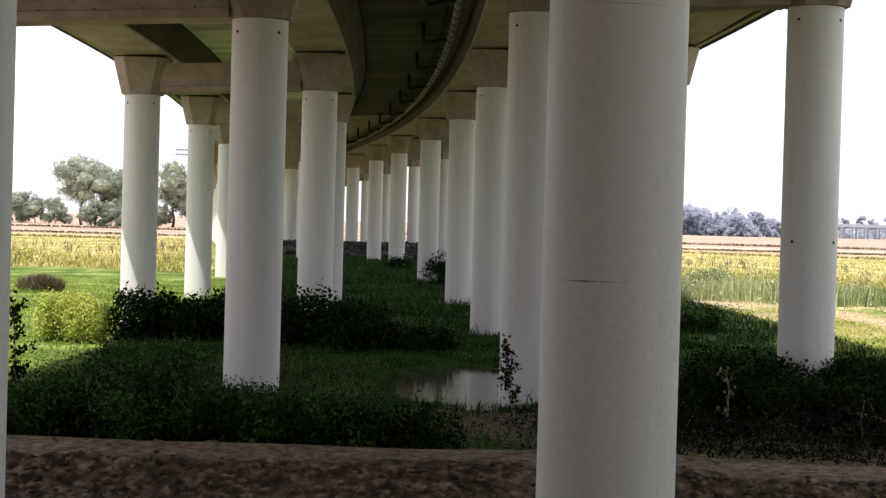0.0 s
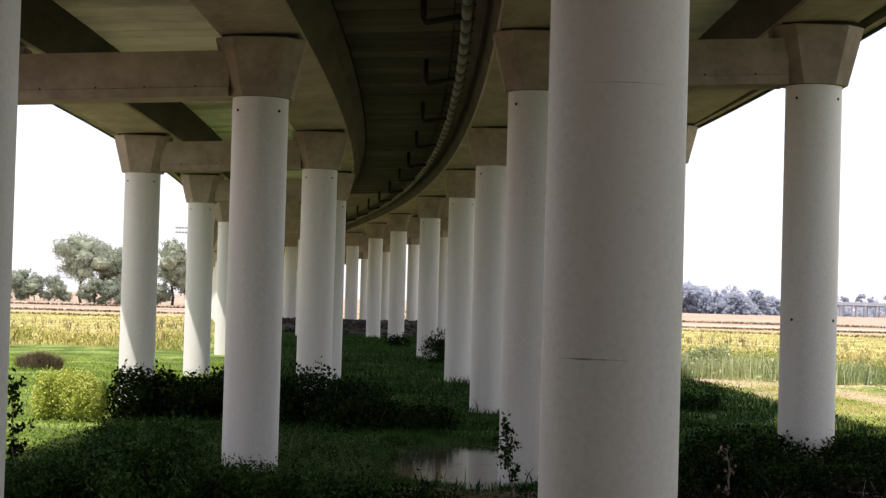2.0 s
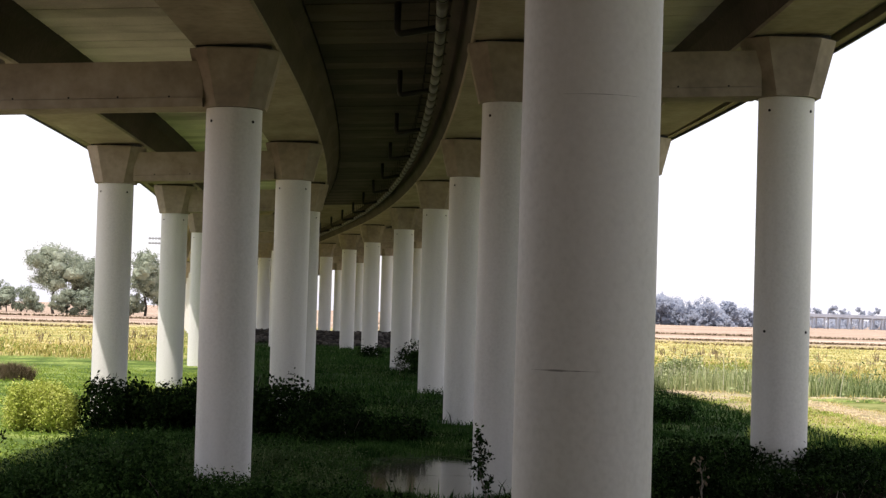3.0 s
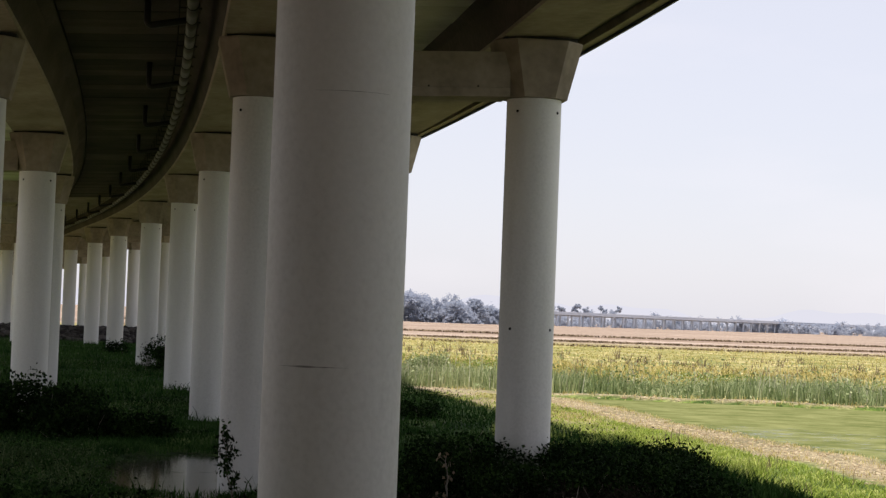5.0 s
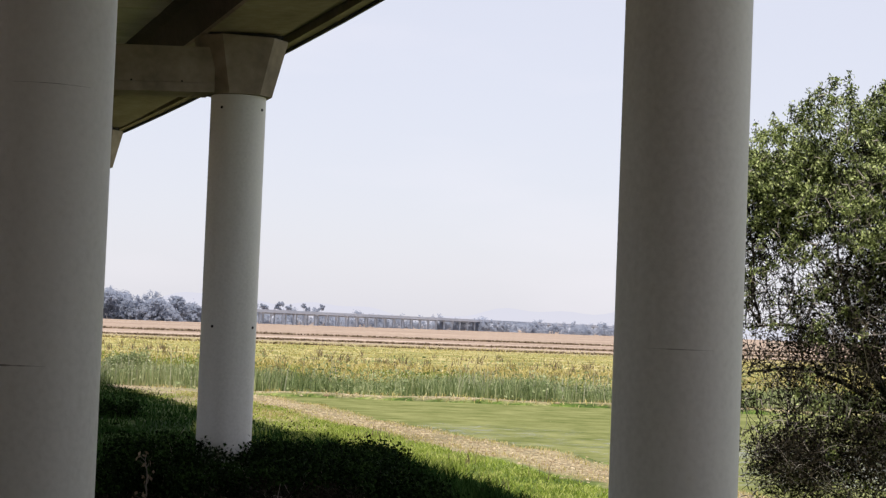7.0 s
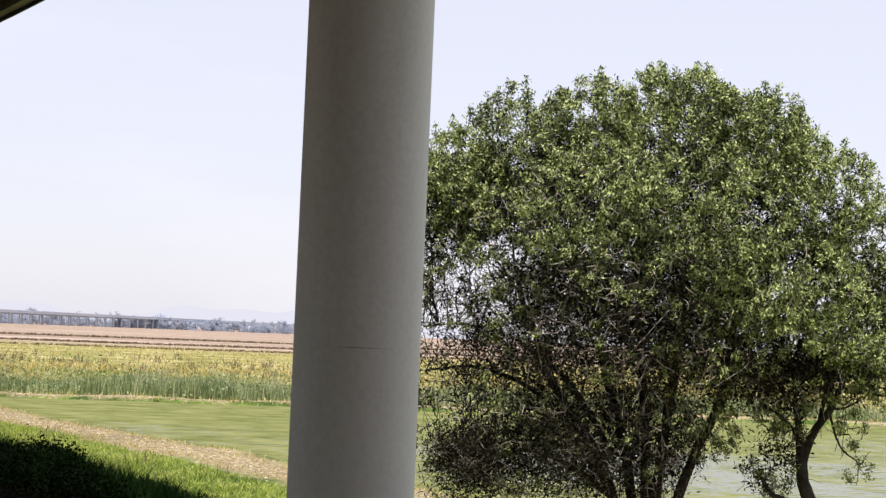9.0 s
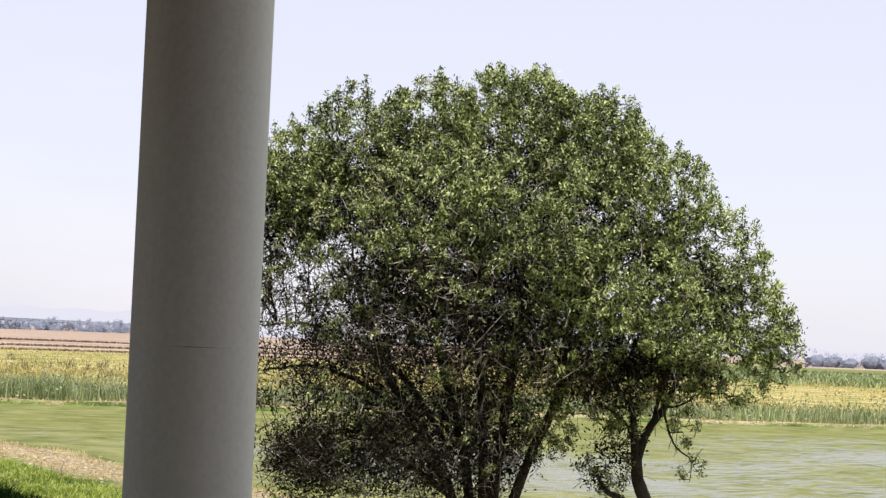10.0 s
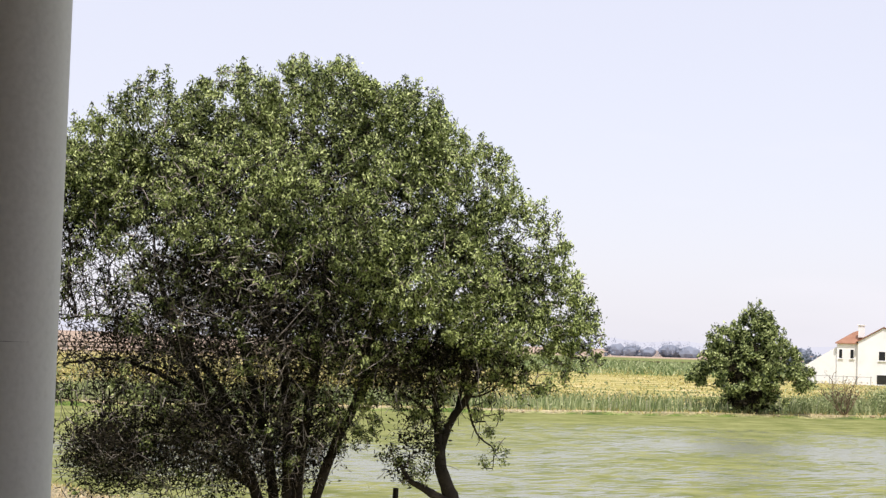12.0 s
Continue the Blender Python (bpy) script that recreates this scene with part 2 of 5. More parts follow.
def track_x(y):
    """The middle of the earth track beside the rice field."""
    return 23.25 + 0.026 * (98 - y)


def ground_z(x, y):
    """The height of the ground."""
    x, y = np.asarray(x, float), np.asarray(y, float)
    z = 0.10 * waves(x, y, 0.8) * smooth(400, 150, np.hypot(x, y))
    z = z + 2.95 * (1 - smooth(9, 17, np.hypot(0.35 * x, np.maximum(y, 0)))) * smooth(40, 25, np.abs(x))
    r = y - 34.3 + 0.05 * x + 0.12 * waves(x, y, 1.2)
    z = z + (12.2 + 0.2 * waves(x, y)) * smooth(-3.0, -14.0, y) * smooth(-150, -70, x) * smooth(38, 20, x)  # unseen bank added behind the camera to block light
    z = z + 11.0 * smooth(-16.5, -26.0, x + 0.4 * waves(x, y, 1.2)) * smooth(14, 2, y) * smooth(-15.0, -3.5, y) * smooth(-70, -50, x)  # its added arm along the western side, also unseen
    ridge = smooth(-1.75, -0.95, r) * smooth(2.4, 1.2, r) * smooth(22, 17, np.abs(x))
    rut = np.exp(-((r + 0.35) / 0.16) ** 2) + np.exp(-((r - 0.75) / 0.16) ** 2)
    rough = (0.11 * waves(x, y, 5.0) + 0.07 * waves(x, y, 11.0)) * smooth(-2.4, -1.6, r) * smooth(-0.5, -0.9, r)
    z = z + (0.26 - 0.06 * rut) * ridge + rough - 0.32 * smooth(-1.3, -2.3, r) * smooth(16, 21, y) * smooth(24, 19, np.abs(x))
    pond = np.exp(-(((x - 0.85) / 2.7) ** 2 + ((y - 55.0) / 8.5) ** 2 + 0.4 * waves(x, y, 1.3)).clip(0) ** 2)
    z = z - 0.32 * pond
    dyke = np.exp(-((y - 207 - 0.1 * x) / 5.0) ** 2) * smooth(-27, -19, x) * smooth(30, 16, x)
    z = z + 1.45 * dyke + 0.45 * smooth(110, 150, y) * smooth(60, 25, np.abs(x))
    wet = smooth(2.0, 3.0, x - track_x(y) + 0.35 * waves(x, y, 1.5)) * smooth(-0.1, -1.1, y - bank_y(x) + 0.3 * waves(x, y, 2)) * smooth(18, 22, y)
    z = z - 0.28 * wet
    z = z + 0.13 * np.exp(-((y - bank_y(x) - 0.9) / 1.1) ** 2) * smooth(18, 28, x)
    return z


def ground_cover(x, y):
    """Shares of bare earth, straw, ploughed field and painted shade under the viaduct; the rest is grass."""
    w = waves(x, y, 1.4)
    track = smooth(2.2, 1.4, np.abs(x - track_x(y) + 0.5 * w + 0.3 * waves(x, y, 4.0))) * smooth(20, 30, y) * smooth(112, 104, y)
    edge = smooth(1.3, 0.4, np.abs(y - bank_y(x) - 0.9 + 0.5 * w + 0.5 * waves(x, y, 3.0))) * smooth(17, 24, x)
    r = y - 34.3 + 0.05 * x + 0.12 * waves(x, y, 1.2)
    ridge = smooth(-4.2, -3.2, r + 0.4 * w) * smooth(2.2, 1.5, r) * smooth(24, 19, np.abs(x))
    crest = smooth(-1.1, -0.8, r) * smooth(1.7, 1.2, r) * smooth(24, 19, np.abs(x))
    mud = np.exp(-(((x - 1.7) / 3.4) ** 2 + ((y - 43.0) / 4.6) ** 2) ** 2)
    dyke = smooth(7, 3.5, np.abs(y - 207 - 0.1 * x)) * smooth(30, 19, np.abs(x + 2))
    # shade painted on the ground where the deck's shadow falls
    shade_mask = 1.1 * smooth(-11.8, -10.0, x + (y - 50) ** 2 / 2060) * smooth(17.5, 15.5, x + (y - 50) ** 2 / 2060) * smooth(30, 40, y) * (0.7 + 0.5 * w)
    shore = 0.95 * (smooth(2.5, 4.5, x) * smooth(14, 11.5, x) * smooth(35, 36.5, y) * smooth(46.5, 44.5, y + 0.3 * w)) * (0.85 + 0.2 * w)
    bank = smooth(-15.0, -18.0, x) * smooth(46, 36, y) * (0.75 + 0.25 * w)  # bare dark earth on the added, unseen banks
    bare = np.clip(np.maximum.reduce([bank, ridge * (1 - 0.45 * crest), 0.95 * mud, shore, dyke]), 0, 1)
    yellow = smooth(0, 14, y - bank_y(x) - 6 + 5 * waves(x, y, 0.25)) * smooth(60, 110, np.hypot(x, y))
    b = x + (np.clip(y, 0, 191) - 50) ** 2 / 2060 + np.maximum(y - 191, 0) * 0.137
    under = smooth(-15.5, -12.5, b) * smooth(19.5, 17.0, b) * smooth(330, 290, y)
    yellow = yellow * (1 - under)
    verge = smooth(17.4, 18.8, b + 0.4 * w) * smooth(23, 20, x) * smooth(48, 82, y)
    straw = np.clip(np.maximum.reduce([edge * 0.6, 0.5 * track, verge * (0.5 + 0.35 * w), yellow * (0.75 + 0.25 * w)]), 0, 1)
    plough = np.maximum(smooth(330, 420, np.hypot(x, y) + 25 * waves(x, y, 0.02)), 0.6 * track)
    # first term: unseen pale ground round the camera, added to bounce light up
    plough = np.maximum.reduce([plough, smooth(18, 12, y) * smooth(-15, -12, x) * smooth(40, 20, x) * (0.8 + 0.2 * w), 0.8 * crest, 0.6 * edge, 0.75 * verge * smooth(70, 98, y) * (0.75 + 0.3 * w)])
    west = smooth(-14.6, -16.4, np.degrees(np.arctan2(x, np.maximum(y, 1.0))) + 0.5 * w) * smooth(170, 130, y)  # unseen dry earth added west of the meadow to bounce warmer light
    plough = np.maximum(plough, 0.8 * west)
    east = smooth(32, 40, np.degrees(np.arctan2(x, np.maximum(y, 1.0)))) * smooth(300, 325, np.hypot(x, y)) * smooth(900, 830, np.hypot(x, y))
    tan = smooth(34, 41, np.degrees(np.arctan2(x, np.maximum(y, 1.0)))) * smooth(3, 12, y - bank_y(x)) * smooth(330, 305, np.hypot(x, y))
    return bare, np.maximum(straw, 0.9 * tan) * (1 - 0.85 * east), plough * (1 - 0.9 * east), np.clip(shade_mask, 0, 1)


def spread(lo, hi, fine_lo, fine_hi, step, grow=1.16):
    mid = list(np.arange(fine_lo, fine_hi + step / 2, step))
    out, d, v = [], step, fine_hi
    while v < hi:
        d *= grow
        v = min(v + d, hi)
        out.append(v)
    back, d, v = [], step, fine_lo
    while v > lo:
        d *= grow
        v = max(v - d, lo)
        back.append(v)
    return np.array(back[::-1] + mid + out)


gx, gy = spread(-4800, 4800, -36, 80, 0.6, 1.08), spread(-1500, 4800, 8, 130, 0.6)
gx = np.unique(np.concatenate([gx, np.arange(-14, 14, 0.3)]).round(3))
gy = np.unique(np.concatenate([gy, np.arange(27, 37, 0.15)]).round(3))
GX, GY = np.meshgrid(gx, gy)
GZ = ground_z(GX, GY)
nx = len(gx)
cell = (np.arange(len(gy) - 1)[:, None] * nx + np.arange(nx - 1)[None, :]).ravel()
GROUND = bpy.data.materials.new("field_ground")
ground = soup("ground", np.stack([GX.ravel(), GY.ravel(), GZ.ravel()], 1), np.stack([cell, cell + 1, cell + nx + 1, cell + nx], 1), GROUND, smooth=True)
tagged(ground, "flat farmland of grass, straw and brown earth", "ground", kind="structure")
bare, straw, plough, shade_share = ground_cover(GX.ravel(), GY.ravel())
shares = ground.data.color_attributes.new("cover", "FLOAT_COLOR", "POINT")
shares.data.foreach_set("color", np.stack([bare, straw, plough, shade_share], 1).astype(np.float32).ravel())


def ground_material(m):
    m.use_nodes = True
    n, l = m.node_tree.nodes, m.node_tree.links
    b = n["Principled BSDF"]
    b.inputs["Roughness"].default_value = 0.95
    b.inputs["Specular IOR Level"].default_value = 0.15
    at = n.new("ShaderNodeAttribute")
    at.attribute_name = "cover"
    sep = n.new("ShaderNodeSeparateColor")
    l.new(at.outputs["Color"], sep.inputs["Color"])
    co = n.new("ShaderNodeNewGeometry")

    def patch(scale, stops, detail=6.0, squash=None):
        t = n.new("ShaderNodeTexNoise")
        t.inputs["Scale"].default_value, t.inputs["Detail"].default_value = scale, detail
        if squash:
            mp = n.new("ShaderNodeMapping")
            mp.inputs["Scale"].default_value = squash
            mp.inputs["Rotation"].default_value = (0, 0, radians(17))
            l.new(co.outputs["Position"], mp.inputs["Vector"])
            l.new(mp.outputs["Vector"], t.inputs["Vector"])
        else:
            l.new(co.outputs["Position"], t.inputs["Vector"])
        r = n.new("ShaderNodeValToRGB")
        e = r.color_ramp.elements
        while len(e) < len(stops):
            e.new(0.5)
        for i, c in enumerate(stops):
            e[i].position, e[i].color = 0.3 + 0.4 * i / (len(stops) - 1), (*c, 1)
        l.new(t.outputs["Fac"], r.inputs["Fac"])
        return r.outputs["Color"], t.outputs["Fac"]

    grass, _ = patch(0.35, [(0.035, 0.07, 0.012), (0.11, 0.17, 0.03), (0.25, 0.31, 0.08)], 9.0)
    earth, grain = patch(4.0, [(0.026, 0.018, 0.011), (0.085, 0.06, 0.037), (0.24, 0.18, 0.115)], 10.0)
    dry, _ = patch(0.12, [(0.15, 0.18, 0.05), (0.40, 0.345, 0.115), (0.66, 0.54, 0.29)], 8.0)
    field, _ = patch(1.0, [(0.19, 0.135, 0.095), (0.38, 0.285, 0.21), (0.56, 0.45, 0.355)], 8.0, (0.006, 0.06, 1))
    # darker green that paints the viaduct's shade on the grass
    shade_turf, _ = patch(0.6, [(0.012, 0.028, 0.006), (0.028, 0.062, 0.012), (0.06, 0.115, 0.026)], 8.0)
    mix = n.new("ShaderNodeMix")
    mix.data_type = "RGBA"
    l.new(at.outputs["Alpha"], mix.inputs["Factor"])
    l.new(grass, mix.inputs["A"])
    l.new(shade_turf, mix.inputs["B"])
    last = mix.outputs["Result"]
    for share, colour in (("Green", dry), ("Blue", field), ("Red", earth)):
        mix = n.new("ShaderNodeMix")
        mix.data_type = "RGBA"
        l.new(sep.outputs[share], mix.inputs["Factor"])
        l.new(last, mix.inputs["A"])
        l.new(colour, mix.inputs["B"])
        last = mix.outputs["Result"]
    _, crumb = patch(5.0, [(0, 0, 0), (1, 1, 1)], 10.0)
    tone, speck = n.new("ShaderNodeMapRange"), n.new("ShaderNodeMix")
    for key, value in (("From Min", 0.3), ("From Max", 0.7), ("To Min", 0.45), ("To Max", 1.5)):
        tone.inputs[key].default_value = value
    l.new(crumb, tone.inputs["Value"])
    speck.data_type, speck.blend_type = "RGBA", "MULTIPLY"
    speck.inputs["Factor"].default_value = 1.0
    l.new(last, speck.inputs["A"])
    l.new(tone.outputs["Result"], speck.inputs["B"])
    l.new(speck.outputs["Result"], b.inputs["Base Color"])
    bp = n.new("ShaderNodeBump")
    bp.inputs["Strength"].default_value, bp.inputs["Distance"].default_value = 0.8, 0.12
    l.new(grain, bp.inputs["Height"])
    l.new(bp.outputs["Normal"], b.inputs["Normal"])


ground_material(GROUND)


# ---- water ----
def water_material(name, turbid, cover_stops, share_lo, share_hi, squash, scale, sparse=0.0, rough=0.12, bank=0.0):
    """Still water, in part covered by green shoots that lie in streaks."""
    m = bpy.data.materials.new(name)
    m.use_nodes = True
    n, l = m.node_tree.nodes, m.node_tree.links
    b = n["Principled BSDF"]
    b.inputs["Base Color"].default_value = (*turbid, 1)
    b.inputs["Roughness"].default_value = rough
    b.inputs["IOR"].default_value = 1.33
    co = n.new("ShaderNodeNewGeometry")
    mp = n.new("ShaderNodeMapping")
    mp.inputs["Scale"].default_value, mp.inputs["Rotation"].default_value = squash, (0, 0, radians(17))
    l.new(co.outputs["Position"], mp.inputs["Vector"])
    t = n.new("ShaderNodeTexNoise")
    t.inputs["Scale"].default_value, t.inputs["Detail"].default_value, t.inputs["Roughness"].default_value = scale, 12.0, 0.74
    l.new(mp.outputs["Vector"], t.inputs["Vector"])
    r = n.new("ShaderNodeValToRGB")
    r.color_ramp.elements[0].position, r.color_ramp.elements[1].position = share_lo, share_hi
    broad = n.new("ShaderNodeTexNoise")
    broad.inputs["Scale"].default_value, broad.inputs["Detail"].default_value = 0.06, 3.0
    l.new(co.outputs["Position"], broad.inputs["Vector"])
    both = n.new("ShaderNodeMath")
    both.operation = "MULTIPLY_ADD"
    both.inputs[1].default_value = 0.44
    less = n.new("ShaderNodeMath")
    less.operation = "SUBTRACT"
    less.inputs[1].default_value = 0.22
    l.new(t.outputs["Fac"], less.inputs[0])
    l.new(broad.outputs["Fac"], both.inputs[0])
    l.new(less.outputs[0], both.inputs[2])
    # the shoots thin out towards the east
    axes, thin = n.new("ShaderNodeSeparateXYZ"), n.new("ShaderNodeMapRange")
    l.new(co.outputs["Position"], axes.inputs["Vector"])
    l.new(axes.outputs["X"], thin.inputs["Value"])
    for key, value in (("From Min", 30.0), ("From Max", 72.0), ("To Min", sparse / 2), ("To Max", -sparse / 2)):
        thin.inputs[key].default_value = value
    total = n.new("ShaderNodeMath")
    l.new(both.outputs[0], total.inputs[0])
    l.new(thin.outputs["Result"], total.inputs[1])
    # and close up towards the far bank
    off, close, all_of = n.new("ShaderNodeVectorMath"), n.new("ShaderNodeMapRange"), n.new("ShaderNodeMath")
    off.operation, off.inputs[1].default_value = "DOT_PRODUCT", (0.3, 1.0, 0.0)
    l.new(co.outputs["Position"], off.inputs[0])
    l.new(off.outputs["Value"], close.inputs["Value"])
    for key, value in (("From Min", 84.0), ("From Max", 112.0), ("To Min", 0.0), ("To Max", bank)):
        close.inputs[key].default_value = value
    l.new(total.outputs[0], all_of.inputs[0])
    l.new(close.outputs["Result"], all_of.inputs[1])
    l.new(all_of.outputs[0], r.inputs["Fac"])
    tint = n.new("ShaderNodeTexNoise")
    tint.inputs["Scale"].default_value, tint.inputs["Detail"].default_value, tint.inputs["Roughness"].default_value = 0.4, 10.0, 0.7
    l.new(co.outputs["Position"], tint.inputs["Vector"])
    c = n.new("ShaderNodeValToRGB")
    c.color_ramp.elements[0].position, c.color_ramp.elements[1].position = 0.35, 0.65
    c.color_ramp.elements[0].color, c.color_ramp.elements[1].color = (*cover_stops[0], 1), (*cover_stops[1], 1)
    l.new(tint.outputs["Fac"], c.inputs["Fac"])
    d = n.new("ShaderNodeBsdfDiffuse")
    l.new(c.outputs["Color"], d.inputs["Color"])
    ripple = n.new("ShaderNodeTexNoise")
    ripple.inputs["Scale"].default_value, ripple.inputs["Detail"].default_value = 2.5, 3.0
    l.new(co.outputs["Position"], ripple.inputs["Vector"])
    bp = n.new("ShaderNodeBump")
    bp.inputs["Strength"].default_value, bp.inputs["Distance"].default_value = 0.12, 0.01
    l.new(ripple.outputs["Fac"], bp.inputs["Height"])
    l.new(bp.outputs["Normal"], b.inputs["Normal"])
    ms = n.new("ShaderNodeMixShader")
    l.new(r.outputs["Color"], ms.inputs["Fac"])
    l.new(b.outputs["BSDF"], ms.inputs[1])
    l.new(d.outputs["BSDF"], ms.inputs[2])
    l.new(ms.outputs["Shader"], n["Material Output"].inputs["Surface"])
    return m


PADDY = water_material("flooded_rice_field", (0.20, 0.21, 0.13), [(0.125, 0.148, 0.046), (0.275, 0.283, 0.115)], 0.468, 0.515, (0.34, 1.35, 1), 2.4, 0.105, 0.24, bank=0.19)
POND = water_material("pond_water", (0.065, 0.062, 0.052), [(0.05, 0.075, 0.02), (0.09, 0.11, 0.03)], 0.60, 0.70, (0.5, 0.5, 1), 1.0, rough=0.09)


def water(name, x0, x1, y0, y1, z, material, label):
    bm = bmesh.new()
    bmesh.ops.create_grid(bm, x_segments=2, y_segments=2, size=0.5, matrix=pose((x0 + x1) / 2, (y0 + y1) / 2, z) @ Matrix.Diagonal((x1 - x0, y1 - y0, 1, 1)))
    return tagged(part(name, bm, material), label, "water", kind="structure")


water("paddy_water", 25.4, 170.0, 20.0, 113.0, -0.13, PADDY, "flooded rice field with green shoots in streaks")
water("pond_water", -3.6, 4.8, 46.0, 64.0, -0.16, POND, "murky pond water under the viaduct")


# ---- viaduct piers ----
CAP_H, BEARING_H, GIRDER_H = 1.55, 0.10, 1.25


def column_mesh(z0, z1):
    """A round column."""
    bm = bmesh.new()
    levels = [(z0, 0.75)]
    levels += [(z1, 0.75)]
    return rings(bm, [[(r * math.cos(a), r * math.sin(a), h) for a in (2 * math.pi * k / 48 for k in range(48))] for h, r in levels], cap=False)


def capital_mesh(h):
    """An eight-sided capital that flares upwards, its corners cut."""
    bm = bmesh.new()

    def ring(w, d, cut, z):
        return [(-w, -d + cut, z), (-w + cut, -d, z), (w - cut, -d, z), (w, -d + cut, z), (w, d - cut, z), (w - cut, d, z), (-w + cut, d, z), (-w, d - cut, z)]

    rings(bm, [ring(0.84, 0.80, 0.42, 0), ring(0.85, 0.81, 0.42, 0.06), ring(1.20, 0.98, 0.50, h - 0.05), ring(1.19, 0.97, 0.50, h)])
    return bm


def hole_mesh():
    bm = bmesh.new()
    bmesh.ops.create_cone(bm, cap_ends=True, segments=10, radius1=0.045, radius2=0.038, depth=0.05)
    return bm


VIEW_FIT = {-1: -0.3, 2: -1.8, 4: 3.5, 5: -1.0, 6: -1.8, 8: 3.0}  # offsets that fit these piers to the camera's view


def pier(row, side):
    """Two columns with their capitals, joined by a beam."""
    s = FIRST + SPAN * row + VIEW_FIT.get(row, 0.0)
    us = COLUMNS[:2] if side < 0 else COLUMNS[2:]
    if row == -1 and side > 0:
        us = (us[0] - 0.073, us[1] - 0.095)
    base = on_arc(s, sum(us) / 2)
    p = thing("viaduct_pier", "pale round concrete columns with flared capitals joined by a beam", "bridge pier", "viaduct piers", at=base)
    turn = Matrix.Translation(-base)
    tops = []
    for u in us:
        foot, z1 = on_arc(s, u), top_of_column(s, u)
        tops.append(z1)
        c = part("column", column_mesh(float(ground_z(foot.x, foot.y)) - 0.35, z1), PAINTED, p, "pale painted round concrete column", smooth=True)
        c.matrix_basis = turn @ lie(s, u)
        for z, pair in ((z1 - 0.36, (-47, 47)), (4.48, (-47, 47))):
            if z == 4.48 and (u < 11 or row):
                continue
            for a in pair:
                h = part("formwork_hole", hole_mesh(), HOLE, c)
                h.matrix_basis = pose(0.74 * math.sin(radians(a)), -0.74 * math.cos(radians(a)), z, 90, 0, a)
        chip = random.Random(row * 7 + int(u))
        for z in (() if row != -1 else (4.58,) if u > 8 else (4.17, 7.07)):
            a0, a1 = chip.uniform(-60, -25), chip.uniform(5, 45)
            bm = bmesh.new()
            loops = []
            for k in range(13):
                a = radians(a0 + (a1 - a0) * k / 12 - 90)
                t = 0.008 * (0.35 if z > 5 else 0.8 if u > 8 else 1.5) * math.sin(math.pi * k / 12) * chip.uniform(0.15, 1.0) + 0.0008
                loops.append([(0.7512 * math.cos(a), 0.7512 * math.sin(a), z + t), (0.7512 * math.cos(a), 0.7512 * math.sin(a), z - t), (0.74 * math.cos(a), 0.74 * math.sin(a), z - t), (0.74 * math.cos(a), 0.74 * math.sin(a), z + t)])
            part("joint_chip", rings(bm, loops), JOINT, c)
        k = part("capital", capital_mesh(CAP_H), RAW, p, "weathered grey-brown concrete capital")
        k.matrix_basis = turn @ lie(s, u, z1 + 0.01)
        bm = box(bmesh.new(), (2.0, 1.5, BEARING_H), Matrix(), 0.01)
        k = part("bearing", bm, BEARING, p, "black bearing pad")
        k.matrix_basis = turn @ lie(s, u, z1 + 0.01 + CAP_H + BEARING_H / 2)
    # the beam between the capitals, with a ledge along its foot
    a, b = us[0] + 0.80, us[1] - 0.80
    bm = bmesh.new()
    lean = tops[1] - tops[0]
    loops = []
    for f in (0.0, 0.5, 1.0):
        u, z = a + (b - a) * f, tops[0] + lean * (0.13 + 0.74 * f) + 0.05
        loops.append([(u, y, z + h) for y, h in ((-0.66, 0.0), (0.66, 0.0), (0.66, 0.24), (0.62, 0.26), (0.62, 1.22), (-0.62, 1.22), (-0.62, 0.26), (-0.66, 0.24))])
    beam = part("crossbeam", rings(bm, loops), RAW, p, "weathered concrete crossbeam")
    beam.matrix_basis = turn @ lie(s, 0)
    for f in (0.15, 0.4, 0.62, 0.85):
        h = part("formwork_hole", hole_mesh(), HOLE, beam)
        u = a + (b - a) * f
        h.matrix_basis = pose(u, -0.615, tops[0] + lean * (0.13 + 0.74 * f) + 0.33, 90, 0, 0) @ Matrix.Diagonal((0.65, 0.65, 1, 1))
    if row == -1 and side > 0:
        for a, z in ((-19, 3.49), (13, 3.2), (-38, 2.3), (5, 2.0)):
            h = part("formwork_hole", hole_mesh(), HOLE, p.children[0])
            h.matrix_basis = pose(0.742 * math.sin(radians(a)), -0.742 * math.cos(radians(a)), z, 90, 0, a) @ Matrix.Diagonal((0.3, 0.3, 0.5, 1))
    return p


for row in range(-1, 11):
    pier(row, -1)
    pier(row, 1)

# ---- viaduct deck ----
S0, S1 = FIRST - 2.4 * SPAN, FIRST + 10.4 * SPAN
deck = thing("viaduct_deck", "long curved concrete viaduct deck with deep girders", "bridge deck")


def sweep(name, section, material, parent, label="", s0=S0, s1=S1, step=4.0):
    """A section of (u, height over the column line) drawn along the arc."""
    bm = bmesh.new()
    n = max(2, int((s1 - s0) / step))
    loops = []
    for i in range(n + 1):
        s = s0 + (s1 - s0) * i / n
        loops.append([on_arc(s, u, top_of_column(s, u) + h) for u, h in section])
    return part(name, rings(bm, loops), material, parent, label)


SOFFIT = 0.01 + CAP_H + BEARING_H
